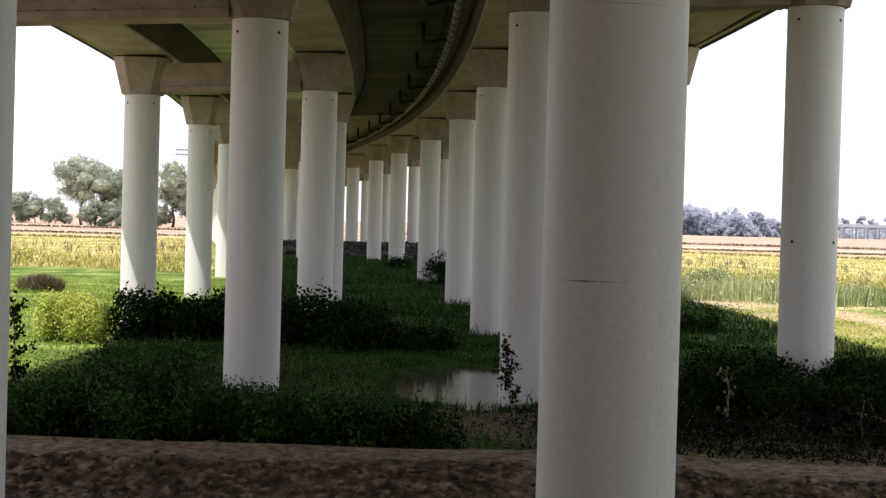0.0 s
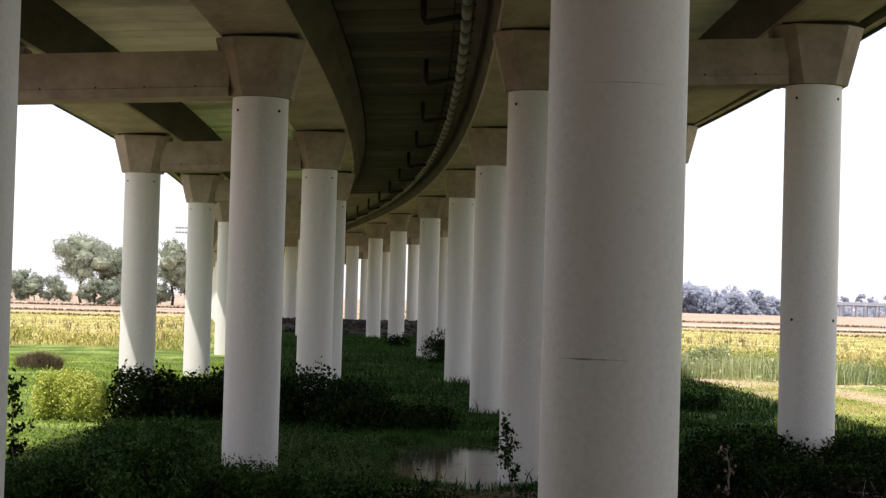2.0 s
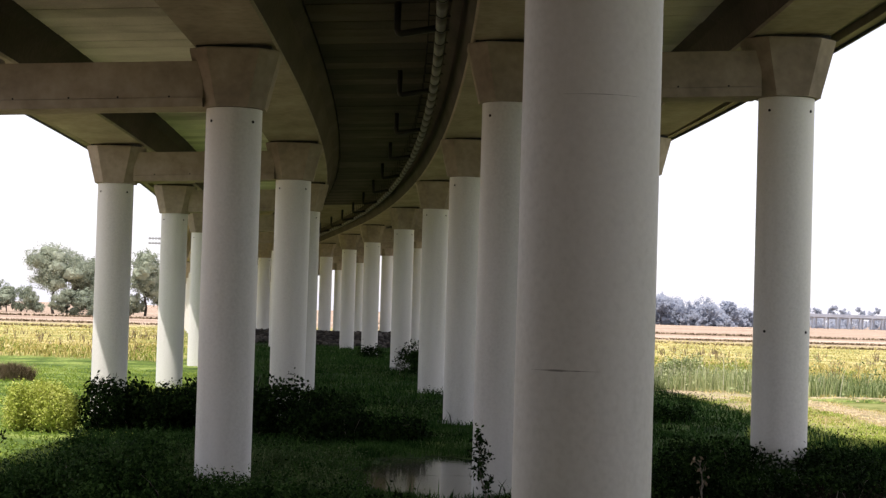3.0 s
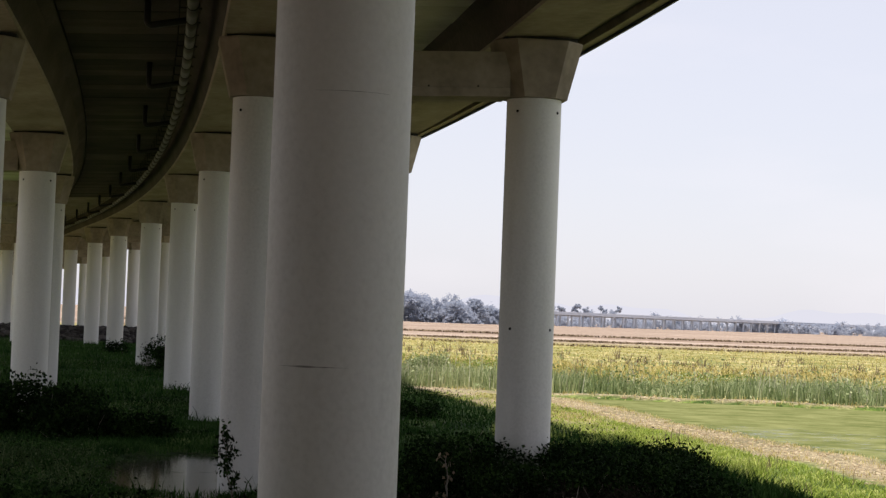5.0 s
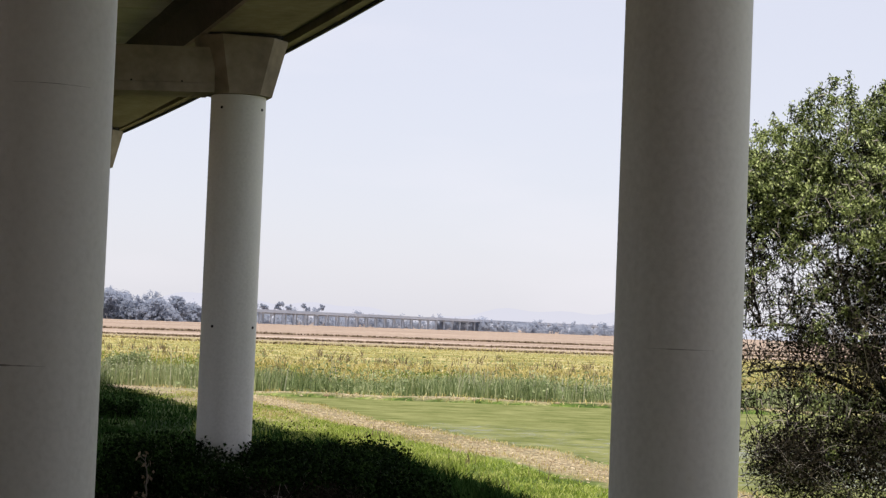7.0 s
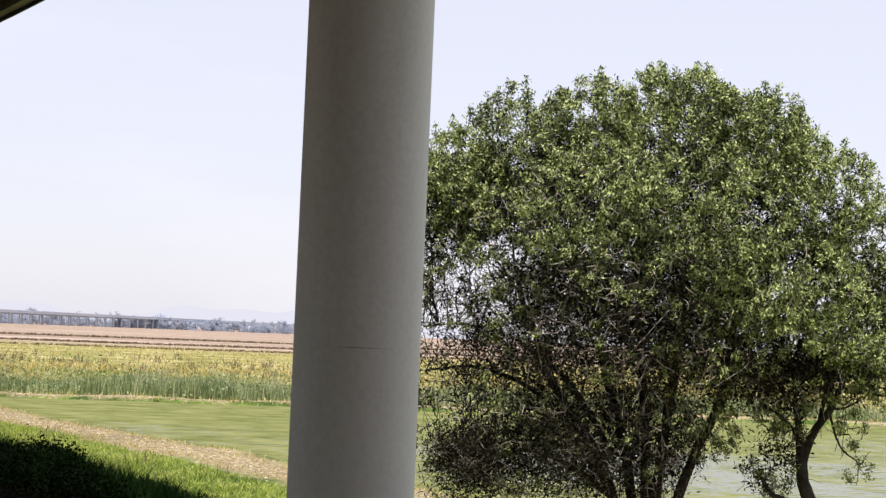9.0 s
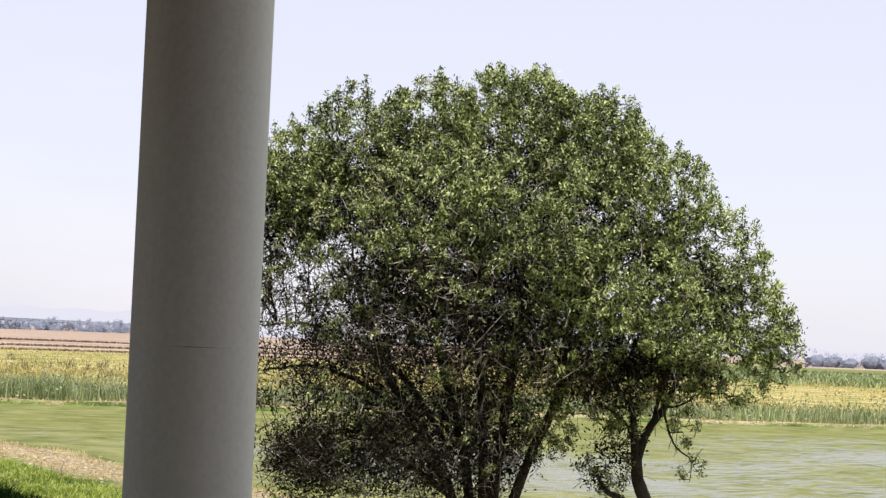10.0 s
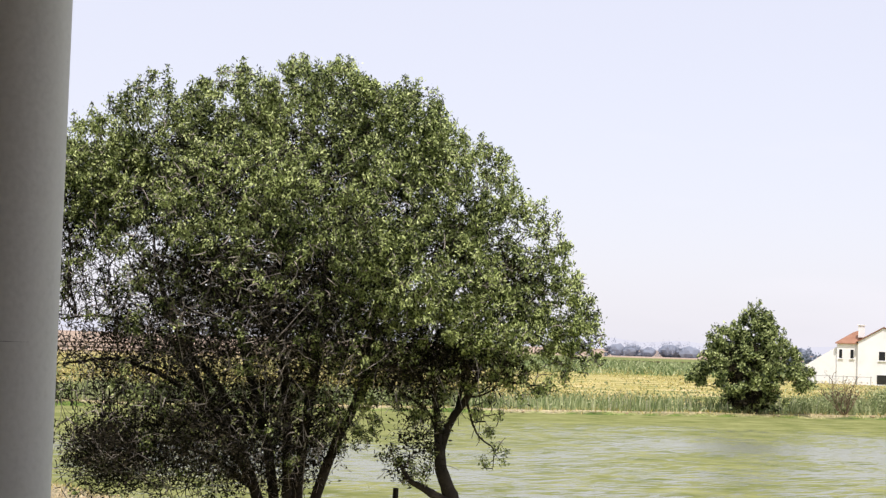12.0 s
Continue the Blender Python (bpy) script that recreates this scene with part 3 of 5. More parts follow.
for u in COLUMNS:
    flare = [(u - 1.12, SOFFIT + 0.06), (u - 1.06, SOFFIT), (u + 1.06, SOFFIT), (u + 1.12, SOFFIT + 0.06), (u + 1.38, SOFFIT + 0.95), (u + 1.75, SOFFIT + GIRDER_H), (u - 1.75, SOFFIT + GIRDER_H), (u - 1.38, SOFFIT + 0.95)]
    girder = sweep("girder", flare, RAW, deck, "weathered concrete girder with dark sloping sides")
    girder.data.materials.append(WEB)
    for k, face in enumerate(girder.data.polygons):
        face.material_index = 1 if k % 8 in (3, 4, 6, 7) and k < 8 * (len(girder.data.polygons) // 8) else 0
TOP = SOFFIT + GIRDER_H
sweep("slab", [(-14.25, TOP + 0.14), (-13.05, TOP + 0.003), (12.9, TOP + 0.003), (14.45, TOP + 0.14), (14.45, TOP + 0.40), (-14.25, TOP + 0.40)], RAW, deck, "concrete deck slab")
for u, side, rim in ((-14.25, -1, 1.25), (14.45, 1, 0.70)):
    sweep("parapet", [(u + side * 0.02, TOP - 0.12), (u + side * 0.34, TOP - 0.12), (u + side * 0.34, TOP + 0.62), (u + side * 0.12, TOP + rim), (u - side * 0.10, TOP + rim), (u - side * 0.10, TOP + 0.41), (u + side * 0.02, TOP + 0.41)], RAW, deck, "concrete edge parapet")
    for h in (0.45, 0.75):
        bm = bmesh.new()
        tube(bm, [on_arc(s, u + side * 0.40, top_of_column(s, u) + TOP - 0.30 + h * 0.3) for s in np.arange(S0, S1, 6.0)], 0.045, 6)
        part("service_cable", bm, BLACK, deck, "black cable along the deck edge")

# planks of the deck's underside, one by one where they lie nearest
plank_meshes = {}


def plank(width, length, material):
    key = (width, length, material.name)
    if key not in plank_meshes:
        bm = box(bmesh.new(), (width, length, 0.07), Matrix(), 0.012)
        me = bpy.data.meshes.new("plank")
        bm.to_mesh(me)
        bm.free()
        me.materials.append(material)
        plank_meshes[key] = me
    return plank_meshes[key]


tilt = Matrix.Rotation(math.atan(-0.05), 4, "Y")
jit = random.Random(3)
# the middle row is darker than the outer two
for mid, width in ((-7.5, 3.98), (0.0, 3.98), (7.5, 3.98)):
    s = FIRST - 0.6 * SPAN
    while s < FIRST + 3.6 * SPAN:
        ob = new("plank", plank(width, 1.44, PLANK if mid else DARK_PLANK))
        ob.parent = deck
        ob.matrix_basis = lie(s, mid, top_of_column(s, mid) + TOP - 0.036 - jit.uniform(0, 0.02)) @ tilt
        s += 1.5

# ---- drain pipe along the deck ----
drain = thing("drain_pipe", "grey collector pipe hung under the deck with black elbows", "pipe")
PIPE_U, DROP_U, PIPE_H = 1.72, 0.55, TOP - 0.78
s = FIRST - 1.5 * SPAN
while s < FIRST + 6.4 * SPAN:
    bm = bmesh.new()
    tube(bm, [on_arc(v, PIPE_U, top_of_column(v, PIPE_U) + PIPE_H) for v in (s, s + 1.1, s + 2.30)], 0.15, 12)
    part("pipe_length", bm, PIPE, drain, smooth=True)
    bm = bmesh.new()
    tube(bm, [on_arc(v, PIPE_U, top_of_column(v, PIPE_U) + PIPE_H) for v in (s + 2.28, s + 2.40)], 0.172, 12)
    part("pipe_collar", bm, BLACK, drain, "dark pipe collar")
    bm = bmesh.new()
    z = top_of_column(s, PIPE_U) + PIPE_H
    tube(bm, [on_arc(s + 1.2, PIPE_U - 0.35, z + 0.12), on_arc(s + 1.2, PIPE_U + 0.25, z + 0.12)], 0.02, 5)
    tube(bm, [on_arc(s + 1.2, PIPE_U - 0.33, z + 0.10), on_arc(s + 1.2, PIPE_U - 0.33, z + 0.74)], 0.015, 5)
    part("hanger", bm, BLACK, drain, "thin black hanger")
    s += 2.383
s = FIRST - SPAN
while s < FIRST + 6.4 * SPAN:
    z = top_of_column(s, DROP_U) + TOP
    bm = bmesh.new()
    tube(bm, [on_arc(s, DROP_U, z), on_arc(s, DROP_U, z - 0.82), on_arc(s, DROP_U + 0.03, z - 0.90), on_arc(s, DROP_U + 0.10, z - 0.93), on_arc(s, PIPE_U - 0.1, top_of_column(s, PIPE_U) + PIPE_H - 0.02)], 0.095, 8)
    part("elbow", bm, BLACK, drain, "black drain elbow from the slab", smooth=True)
    s += SPAN / 2


# ---- plants ----
def leaves(name, centres, size, material, parent, slim=0.45, label="", up=(0, 0, 0.4), droop=0.0):
    """Leaf blades, two triangles each, their faces turned every way but more to the sky; with droop they hang."""
    n = len(centres)
    face = rng.normal(size=(n, 3)) + np.array(up)
    face /= np.linalg.norm(face, axis=1, keepdims=True)
    d = np.cross(face, rng.normal(size=(n, 3)))
    d /= np.linalg.norm(d, axis=1, keepdims=True) + 1e-9
    if droop:
        d = d + np.array([0, 0, -droop])
        d /= np.linalg.norm(d, axis=1, keepdims=True) + 1e-9
    side = np.cross(face, d)
    side /= np.linalg.norm(side, axis=1, keepdims=True) + 1e-9
    ln = size * rng.uniform(0.6, 1.35, (n, 1))
    c = np.asarray(centres)
    v = np.stack([c - d * ln / 2, c + side * ln * slim / 2 - face * ln * 0.06, c + d * ln / 2, c - side * ln * slim / 2 + face * ln * 0.06], 1).reshape(-1, 3)
    f = np.arange(4 * n).reshape(n, 4)
    return soup(name, v, f, material, parent, label)


def blob_points(n, lobes, shell=0.55, clump=0.0, count=0):
    """Points in ellipsoid lobes (x, y, z, rx, ry, rz, share), thicker towards the skin and, with clump, gathered in sprays."""
    lob = np.array(lobes, float)
    def draw(k):
        share = lob[:, 6] / lob[:, 6].sum()
        pick = rng.choice(len(lob), k, p=share)
        d = rng.normal(size=(k, 3))
        d /= np.linalg.norm(d, axis=1, keepdims=True)
        r = np.where(rng.random(k) < shell, rng.uniform(0.72, 1.03, k), rng.random(k) ** 0.45)
        return lob[pick, :3] + d * r[:, None] * lob[pick, 3:6]
    if not clump:
        return draw(n)
    seeds = draw(count)
    return seeds[rng.integers(0, count, n)] + rng.normal(size=(n, 3)) * clump


def blades(name, x, y, z, height, width, material, lean=0.8, parent=None, label=""):
    """Upright blades, each a quad and a tip that bends."""
    n = len(x)
    a = rng.uniform(0, 2 * np.pi, n)
    h = height * rng.uniform(0.55, 1.25, n)
    w = width * rng.uniform(0.7, 1.3, n) / 2
    b = rng.uniform(0, 2 * np.pi, n)
    tip = lean * h * rng.uniform(0.3, 1.2, n)
    dx, dy = np.cos(a) * w, np.sin(a) * w
    tx, ty = np.cos(b) * tip, np.sin(b) * tip
    p = [np.stack(q, 1) for q in ((x - dx, y - dy, z - 0.03), (x + dx, y + dy, z - 0.03), (x + dx * 0.7 + tx * 0.35, y + dy * 0.7 + ty * 0.35, z + h * 0.6), (x + tx, y + ty, z + h), (x - dx * 0.7 + tx * 0.35, y - dy * 0.7 + ty * 0.35, z + h * 0.6))]
    v = np.stack(p, 1).reshape(-1, 3)
    i = np.arange(n)[:, None] * 5
    f = np.concatenate([i + [[0, 1, 2]], i + [[0, 2, 4]], i + [[4, 2, 3]]])
    return soup(name, v, f, material, parent, label)


def limb(bm, a, b, r0, r1, wander=0.12, n=5, sides=6):
    a, b = Vector(a), Vector(b)
    span = (b - a).length
    pts, rad = [], []
    sag = Vector(rng.normal(size=3)) * span * wander
    for k in range(n + 1):
        f = k / n
        pts.append(a.lerp(b, f) + sag * math.sin(math.pi * f) + Vector(rng.normal(size=3)) * span * 0.02 * (0 < k < n))
        rad.append(r0 + (r1 - r0) * f ** 0.8)
    tube(bm, pts, rad, sides)
    return pts


def bush(name, label, category, lobes, n, size, material, stems=6, clump=0.16, sprays=0, at=(0, 0), group="", slim=0.55):
    """A shrub on the ground: bare stems and a leaf mass of many sprays. Lobes are offsets from its foot."""
    z = float(ground_z(at[0], at[1]))
    ob = thing(name, label, category, group, at=(at[0], at[1], z))
    lob = [list(l) for l in lobes]
    pts = blob_points(n, lob, 0.45, clump, sprays or max(30, n // 22))
    gz = ground_z(pts[:, 0] + at[0], pts[:, 1] + at[1]) - z
    pts[:, 2] = np.maximum(pts[:, 2], gz + rng.uniform(0.02, 0.3, n))
    leaves("foliage", pts, size, material, ob, slim)
    bm = bmesh.new()
    for k in range(stems):
        l = lob[int(rng.integers(0, len(lob)))]
        e = np.array(l[:3]) + rng.normal(size=3) * np.array(l[3:6]) * 0.5
        e[2] = max(e[2], 0.3)
        fx, fy = l[0] + rng.normal() * 0.4, l[1] + rng.normal() * 0.4
        limb(bm, (fx, fy, float(ground_z(fx + at[0], fy + at[1])) - z - 0.1), e, 0.022, 0.006, 0.1, 4, 5)
    tagged(part("stem_mass", bm, TWIG, ob, "bare woody stems"), kind="stuff")
    return ob


def twig_soup(name, a, b, r0, r1, material, parent, label="", arch=0.12):
    """Many thin twigs, three-sided and bent: from a to b, thinning from r0 to r1."""
    a, b, r0, r1 = (np.asarray(q, float) for q in (a, b, r0, r1))
    n = len(a)
    span = np.linalg.norm(b - a, axis=1, keepdims=True) + 1e-6
    mid = (a + b) / 2 + rng.normal(size=(n, 3)) * span * arch + np.array([0, 0, 1]) * span * 0.06
    d = (b - a) / span
    u = np.cross(d, rng.normal(size=(n, 3)))
    u /= np.linalg.norm(u, axis=1, keepdims=True) + 1e-9
    w = np.cross(d, u)
    v = []
    for f in (0.0, 0.33, 0.67, 1.0):
        p = a * (1 - f) ** 2 + 2 * mid * f * (1 - f) + b * f * f
        r = (r0 + (r1 - r0) * f)[:, None]
        v += [p + r * (math.cos(g) * u + math.sin(g) * w) for g in (0.0, 2.094, 4.189)]
    v = np.stack(v, 1).reshape(-1, 3)
    quad = np.array([(3 * k + j, 3 * k + (j + 1) % 3, 3 * k + 3 + (j + 1) % 3, 3 * k + 3 + j) for k in range(3) for j in range(3)])
    return tagged(soup(name, v, (quad[None] + 12 * np.arange(n)[:, None, None]).reshape(-1, 4), material, parent, label), kind="stuff")


def tree(name, label, foot, stems, lobes, n, size, leaf, clump=0.1, sprays=1500, group="", slim=0.42, shell=0.55, tufts=0, droop=0.0, boughs=0, bough_lobes=(), tangle=0, shade_leaves=0, shade_lobes=()):
    """A tree: stems as rows of (x, y, z, radius), a forked limb to each of the crown's lobes, twigs that grow on from twig to twig
    and leaf sprays along them, in offsets from the foot. A lobe's last number says how leafy its twigs are."""
    z = float(ground_z(foot[0], foot[1]))
    ob = thing(name, label, "tree", group, at=(foot[0], foot[1], z))
    joints = []
    for rows in stems:
        bm = bmesh.new()
        pts, rad = [], []
        q = [rows[0], *rows, rows[-1]]
        for k in range(1, len(q) - 2):
            p0, p1, p2, p3 = (Vector(c[:3]) for c in q[k - 1:k + 3])
            for f in (0.0, 0.2, 0.4, 0.6, 0.8):
                bent = p1 * 2 + (p2 - p0) * f + (p0 * 2 - p1 * 5 + p2 * 4 - p3) * f * f + (p1 * 3 - p0 - p2 * 3 + p3) * f ** 3
                pts.append(bent / 2 + Vector(rng.normal(size=3)) * 0.006)
                rad.append((q[k][3] + (q[k + 1][3] - q[k][3]) * f) * rng.uniform(0.94, 1.06))
        pts.append(Vector(rows[-1][:3]))
        rad.append(rows[-1][3])
        tube(bm, pts, rad, 10)
        part("trunk", bm, BARK, ob, "dark rough trunk", smooth=True)
        joints += list(zip(pts, rad))[4:]
    ends = [p for p, _ in joints[::3]]
    for l in lobes:
        c = Vector(l[:3])
        start, r = min(joints, key=lambda q: (q[0] - c).length + 1.5 * max(0.0, q[0].z - c.z))
        bm = bmesh.new()
        main = limb(bm, start, c + Vector(rng.normal(size=3)) * 0.2, min(r * 0.7, 0.07), 0.018, 0.10, 8, 7)
        ends += main[2:]
        part("limb", bm, BARK, ob, "dark forked limb")
    lob = np.array(lobes, float)
    count = np.maximum(4, (lob[:, 6] / lob[:, 6].sum() * sprays)).astype(int)
    seeds = np.concatenate([blob_points(int(k), [l], shell) for k, l in zip(count, lob)])
    leafy = 0.62 * np.concatenate([np.full(int(k), l[7]) for k, l in zip(count, lob)])
    high = np.concatenate([np.full(int(k), l[2]) for k, l in zip(count, lob)])
    grid = np.zeros((len(ends) + 2 * len(seeds), 3))
    grid[:len(ends)] = [list(p) for p in ends]
    used = len(ends)
    gap = np.array([((grid[:used] - p) ** 2).sum(1).min() for p in seeds])
    starts = np.zeros_like(seeds)
    for k in np.argsort(gap):
        at = grid[np.argmin(((grid[:used] - seeds[k]) ** 2).sum(1))]
        starts[k] = at
        grid[used], grid[used + 1] = at * 0.45 + seeds[k] * 0.55, seeds[k]
        used += 2
    span = np.linalg.norm(seeds - starts, axis=1)
    twig_soup("twig_mass", starts, seeds, 0.012 + 0.016 * span, np.full(len(seeds), 0.006), DARK_TWIG, ob, "fine dark and grey twigs")
    share = np.where(rng.random(len(seeds)) < leafy, 1.0, 0.012)
    pick = rng.choice(len(seeds), n, p=share / share.sum())
    f = rng.uniform(0.35, 1.12, (n, 1))
    pts = starts[pick] * (1 - f) + seeds[pick] * f + rng.normal(size=(n, 3)) * clump
    if tufts:
        top = np.flatnonzero((high > np.quantile(high, 0.42)) & (leafy > 0.4))
        tip = seeds[rng.choice(top, tufts * 8)]
        push = tip - lob[:, :3].mean(0)
        tip = tip[np.argsort(push[:, 2] + 0.6 * np.abs(push[:, 0]))[-tufts:]]
        tall = rng.uniform(0.2, 0.6, tufts) * clump / 0.1
        way = np.stack([rng.normal(size=tufts) * 0.2, rng.normal(size=tufts) * 0.2, np.ones(tufts)], 1) * tall[:, None]
        twig_soup("tuft_stem_mass", tip, tip + way, np.full(tufts, 0.012), np.full(tufts, 0.004), DARK_TWIG, ob, "upright shoots on the crown", 0.04)
        pick = rng.integers(0, tufts, tufts * 44)
        f = rng.random((len(pick), 1)) ** 0.8
        pts = np.concatenate([pts, tip[pick] + way[pick] * f + rng.normal(size=(len(pick), 3)) * clump * (1.25 - 0.75 * f)])
    leaves("crown", pts, size, leaf, ob, slim, droop=droop)
    for k in range(boughs):
        tip = Vector(blob_points(1, bough_lobes or shade_lobes, 0.7)[0])
        start, r = min(joints, key=lambda q: (q[0] - tip).length + 2.5 * max(0.0, q[0].z - tip.z + 0.4))
        bm = bmesh.new()
        pts = limb(bm, start, tip, min(r * 0.45, 0.035), 0.010, 0.09, 7, 5)
        for j in (3, 4, 5):
            limb(bm, pts[j], pts[j] + (tip - start) * 0.3 + Vector(rng.normal(size=3)) * 0.35, 0.014, 0.006, 0.12, 4, 4)
        part("bough", bm, BARK, ob, "thin dark bare bough")
    if tangle:
        tip = blob_points(tangle, shade_lobes, 0.4)
        core = np.array([0.0, 0.0, 1.2])
        back = (core - tip) / (np.linalg.norm(core - tip, axis=1, keepdims=True) + 1e-6) + rng.normal(size=(tangle, 3)) * 0.8
        long = 0.15 + 0.5 * rng.random((tangle, 1)) ** 2
        twig_soup("dead_twig_mass", tip + back * long, tip, 0.005 + 0.010 * long[:, 0], np.full(tangle, 0.004), DARK_TWIG, ob, "tangle of dead grey twigs", 0.45)
    # dark leaves fill the crown's inside and imitate the shade there
    if shade_leaves:
        seeds = blob_points(shade_leaves // 30, shade_lobes, 0.2)
        leaves("withered_foliage", seeds[rng.integers(0, len(seeds), shade_leaves)] + rng.normal(size=(shade_leaves, 3)) * 0.16, size * 1.1, WITHERED_SHADE, ob, 0.4, "withered and shade-dark brown leaves deep in the crown")
    return ob


def to_plan(right, far):
    """The place at that many degrees to the right of the view's start and that far."""
    return far * math.sin(radians(right)), far * math.cos(radians(right))


# the twin trees beside the track
def crown(foot, rows):
    """Lobes given as degrees right, range, height, half width, half depth, half height, share and leafiness."""
    out = []
    for a, far, h, rx, ry, rz, share, leafy in rows:
        x, y = to_plan(a, far)
        out.append((x - foot[0], y - foot[1], h - 0.14, rx * 1.03, ry, rz * 0.98, share, leafy))
    return out


def stem(foot, far, rows):
    """A stem given as degrees right, height and radius at that range."""
    out = []
    for a, z, r in rows:
        x, y = to_plan(a, far)
        out.append((x - foot[0], y - foot[1], z, r))
    return out


FOOT = to_plan(34.6, 45.0)
STEMS = [stem(FOOT, 45.0, [(34.5, -0.2, 0.15), (34.1, 2.0, 0.11), (33.3, 4.2, 0.10), (32.8, 6.5, 0.06)]), stem(FOOT, 45.2, [(35.0, -0.2, 0.17), (35.2, 2.0, 0.13), (35.6, 4.5, 0.11), (35.7, 7.5, 0.06)]),
      stem(FOOT, 44.8, [(34.2, -0.2, 0.16), (33.3, 1.8, 0.12), (31.8, 3.6, 0.09), (30.6, 5.8, 0.05)]), stem(FOOT, 44.7, [(35.3, -0.2, 0.15), (36.1, 1.8, 0.12), (37.0, 3.6, 0.10), (37.5, 6.5, 0.05)]),
      stem(FOOT, 44.6, [(34.8, -0.2, 0.14), (34.7, 2.5, 0.11), (34.4, 5.0, 0.09), (34.2, 8.0, 0.05)])]
LEANING = [stem(FOOT, 45.3, [(34.0, 0.4, 0.11), (33.0, 1.9, 0.09), (31.4, 3.3, 0.07), (29.4, 3.95, 0.045), (27.7, 3.8, 0.02)]),
      stem(FOOT, 44.9, [(33.5, 2.2, 0.09), (32.3, 3.6, 0.07), (30.7, 4.6, 0.055), (29.0, 5.0, 0.035), (27.6, 4.9, 0.018)]),
      stem(FOOT, 45.1, [(33.9, 0.8, 0.09), (32.2, 1.7, 0.06), (30.4, 2.0, 0.04), (28.4, 1.9, 0.02)])]
CROWN_TOP = [(27.5, 44.8, 8.3, 1.1, 1.4, 1.1, 0.5, 1), (27.7, 44.8, 6.7, 1.1, 1.3, 1.2, 0.5, 0.32), (29.0, 44.6, 8.3, 1.2, 1.5, 1.2, 0.6, 1), (28.6, 44.5, 9.0, 0.9, 1.2, 1.2, 0.45, 1), (30.6, 44.2, 9.6, 1.3, 1.6, 1.4, 0.8, 1), (32.6, 44.0, 10.0, 1.3, 1.7, 1.3, 0.9, 1), (35.3, 43.8, 10.15, 1.5, 1.8, 1.35, 0.95, 1), (37.7, 43.8, 9.6, 1.4, 1.7, 1.35, 0.85, 1)]
CROWN_MIDDLE = [(30.7, 43.6, 7.3, 1.7, 1.9, 1.6, 1.0, 0.5), (33.0, 42.6, 7.9, 2.2, 2.0, 1.7, 1.5, 0.75), (36.3, 42.4, 7.8, 2.2, 2.0, 1.8, 1.5, 0.8), (34.6, 41.9, 6.5, 2.4, 1.6, 1.2, 0.9, 0.25), (37.6, 42.4, 6.4, 1.3, 1.6, 1.2, 0.5, 0.9), (28.7, 45, 5.8, 1.1, 1.4, 1.3, 0.5, 0.08), (31.0, 44.2, 5.4, 1.8, 1.8, 1.3, 1.4, 0.12), (34.0, 43.0, 5.2, 2.2, 2.0, 1.4, 1.9, 0.10)]
CROWN_LOW = [(37.0, 43.2, 5.0, 1.6, 1.7, 1.4, 1.1, 0.28), (28.4, 45, 3.0, 1.2, 1.4, 1.2, 0.4, 0.06), (31.0, 44.6, 3.2, 1.8, 1.7, 1.4, 1.2, 0.10), (34.2, 44.0, 2.8, 2.2, 1.8, 1.3, 1.6, 0.05), (36.6, 44.3, 2.8, 0.8, 1.0, 0.9, 0.4, 0.2), (28.9, 45.5, 1.3, 1.3, 1.3, 0.8, 0.4, 0.06), (31.4, 44.8, 1.3, 1.6, 1.3, 0.8, 0.5, 0.05)]
SHADE_LOW = [(34.4, 42.5, 6.3, 2.3, 1.5, 1.4, 0.5, 1), (31.6, 43.6, 6.4, 1.6, 1.4, 1.3, 0.25, 1), (33.6, 43.8, 5.2, 3.0, 2.2, 2.1, 1.2, 1), (30.6, 44.8, 4.4, 1.7, 1.5, 1.9, 0.45, 1), (36.2, 43.8, 5.2, 1.9, 2.0, 1.9, 0.7, 1), (33.8, 44.2, 2.4, 2.5, 1.6, 1.5, 1.0, 1), (30.6, 44.8, 2.0, 2.0, 1.3, 1.1, 0.5, 1), (28.4, 45.0, 4.6, 1.2, 1.2, 1.7, 0.12, 1)]
SHADE_HIGH = [(28.0, 45.0, 7.0, 1.2, 1.0, 1.3, 0.10, 1), (29.0, 45.2, 1.8, 1.3, 1.1, 1.0, 0.34, 1), (30.4, 44.6, 8.4, 1.3, 1.1, 1.3, 0.35, 1), (32.8, 44.2, 8.6, 1.8, 1.3, 1.5, 0.7, 1), (35.6, 44.0, 8.6, 2.0, 1.3, 1.5, 0.7, 1), (37.4, 44.0, 7.6, 1.4, 1.2, 1.4, 0.3, 1), (28.2, 45.0, 7.8, 1.0, 1.0, 1.2, 0.2, 1)]
tree("tree", "spreading olive-green tree with many dark stems", FOOT,
     STEMS + LEANING,
     crown(FOOT, CROWN_TOP + CROWN_MIDDLE + CROWN_LOW),
     196000, 0.094, LEAF, 0.068, 12000, tufts=420, slim=0.36, droop=0.7, boughs=70,
     bough_lobes=crown(FOOT, [(28.5, 45.0, 5.6, 1.2, 1.0, 1.5, 1, 1), (28.4, 45.0, 3.6, 1.2, 1.0, 1.0, 0.7, 1), (31.0, 44.4, 4.6, 1.8, 1.4, 1.8, 0.8, 1), (34.5, 43.4, 4.8, 2.4, 1.6, 2.0, 1, 1)]),
     tangle=9000, shade_leaves=80000, shade_lobes=crown(FOOT, SHADE_LOW + SHADE_HIGH))
FOOT = to_plan(40.5, 44.0)
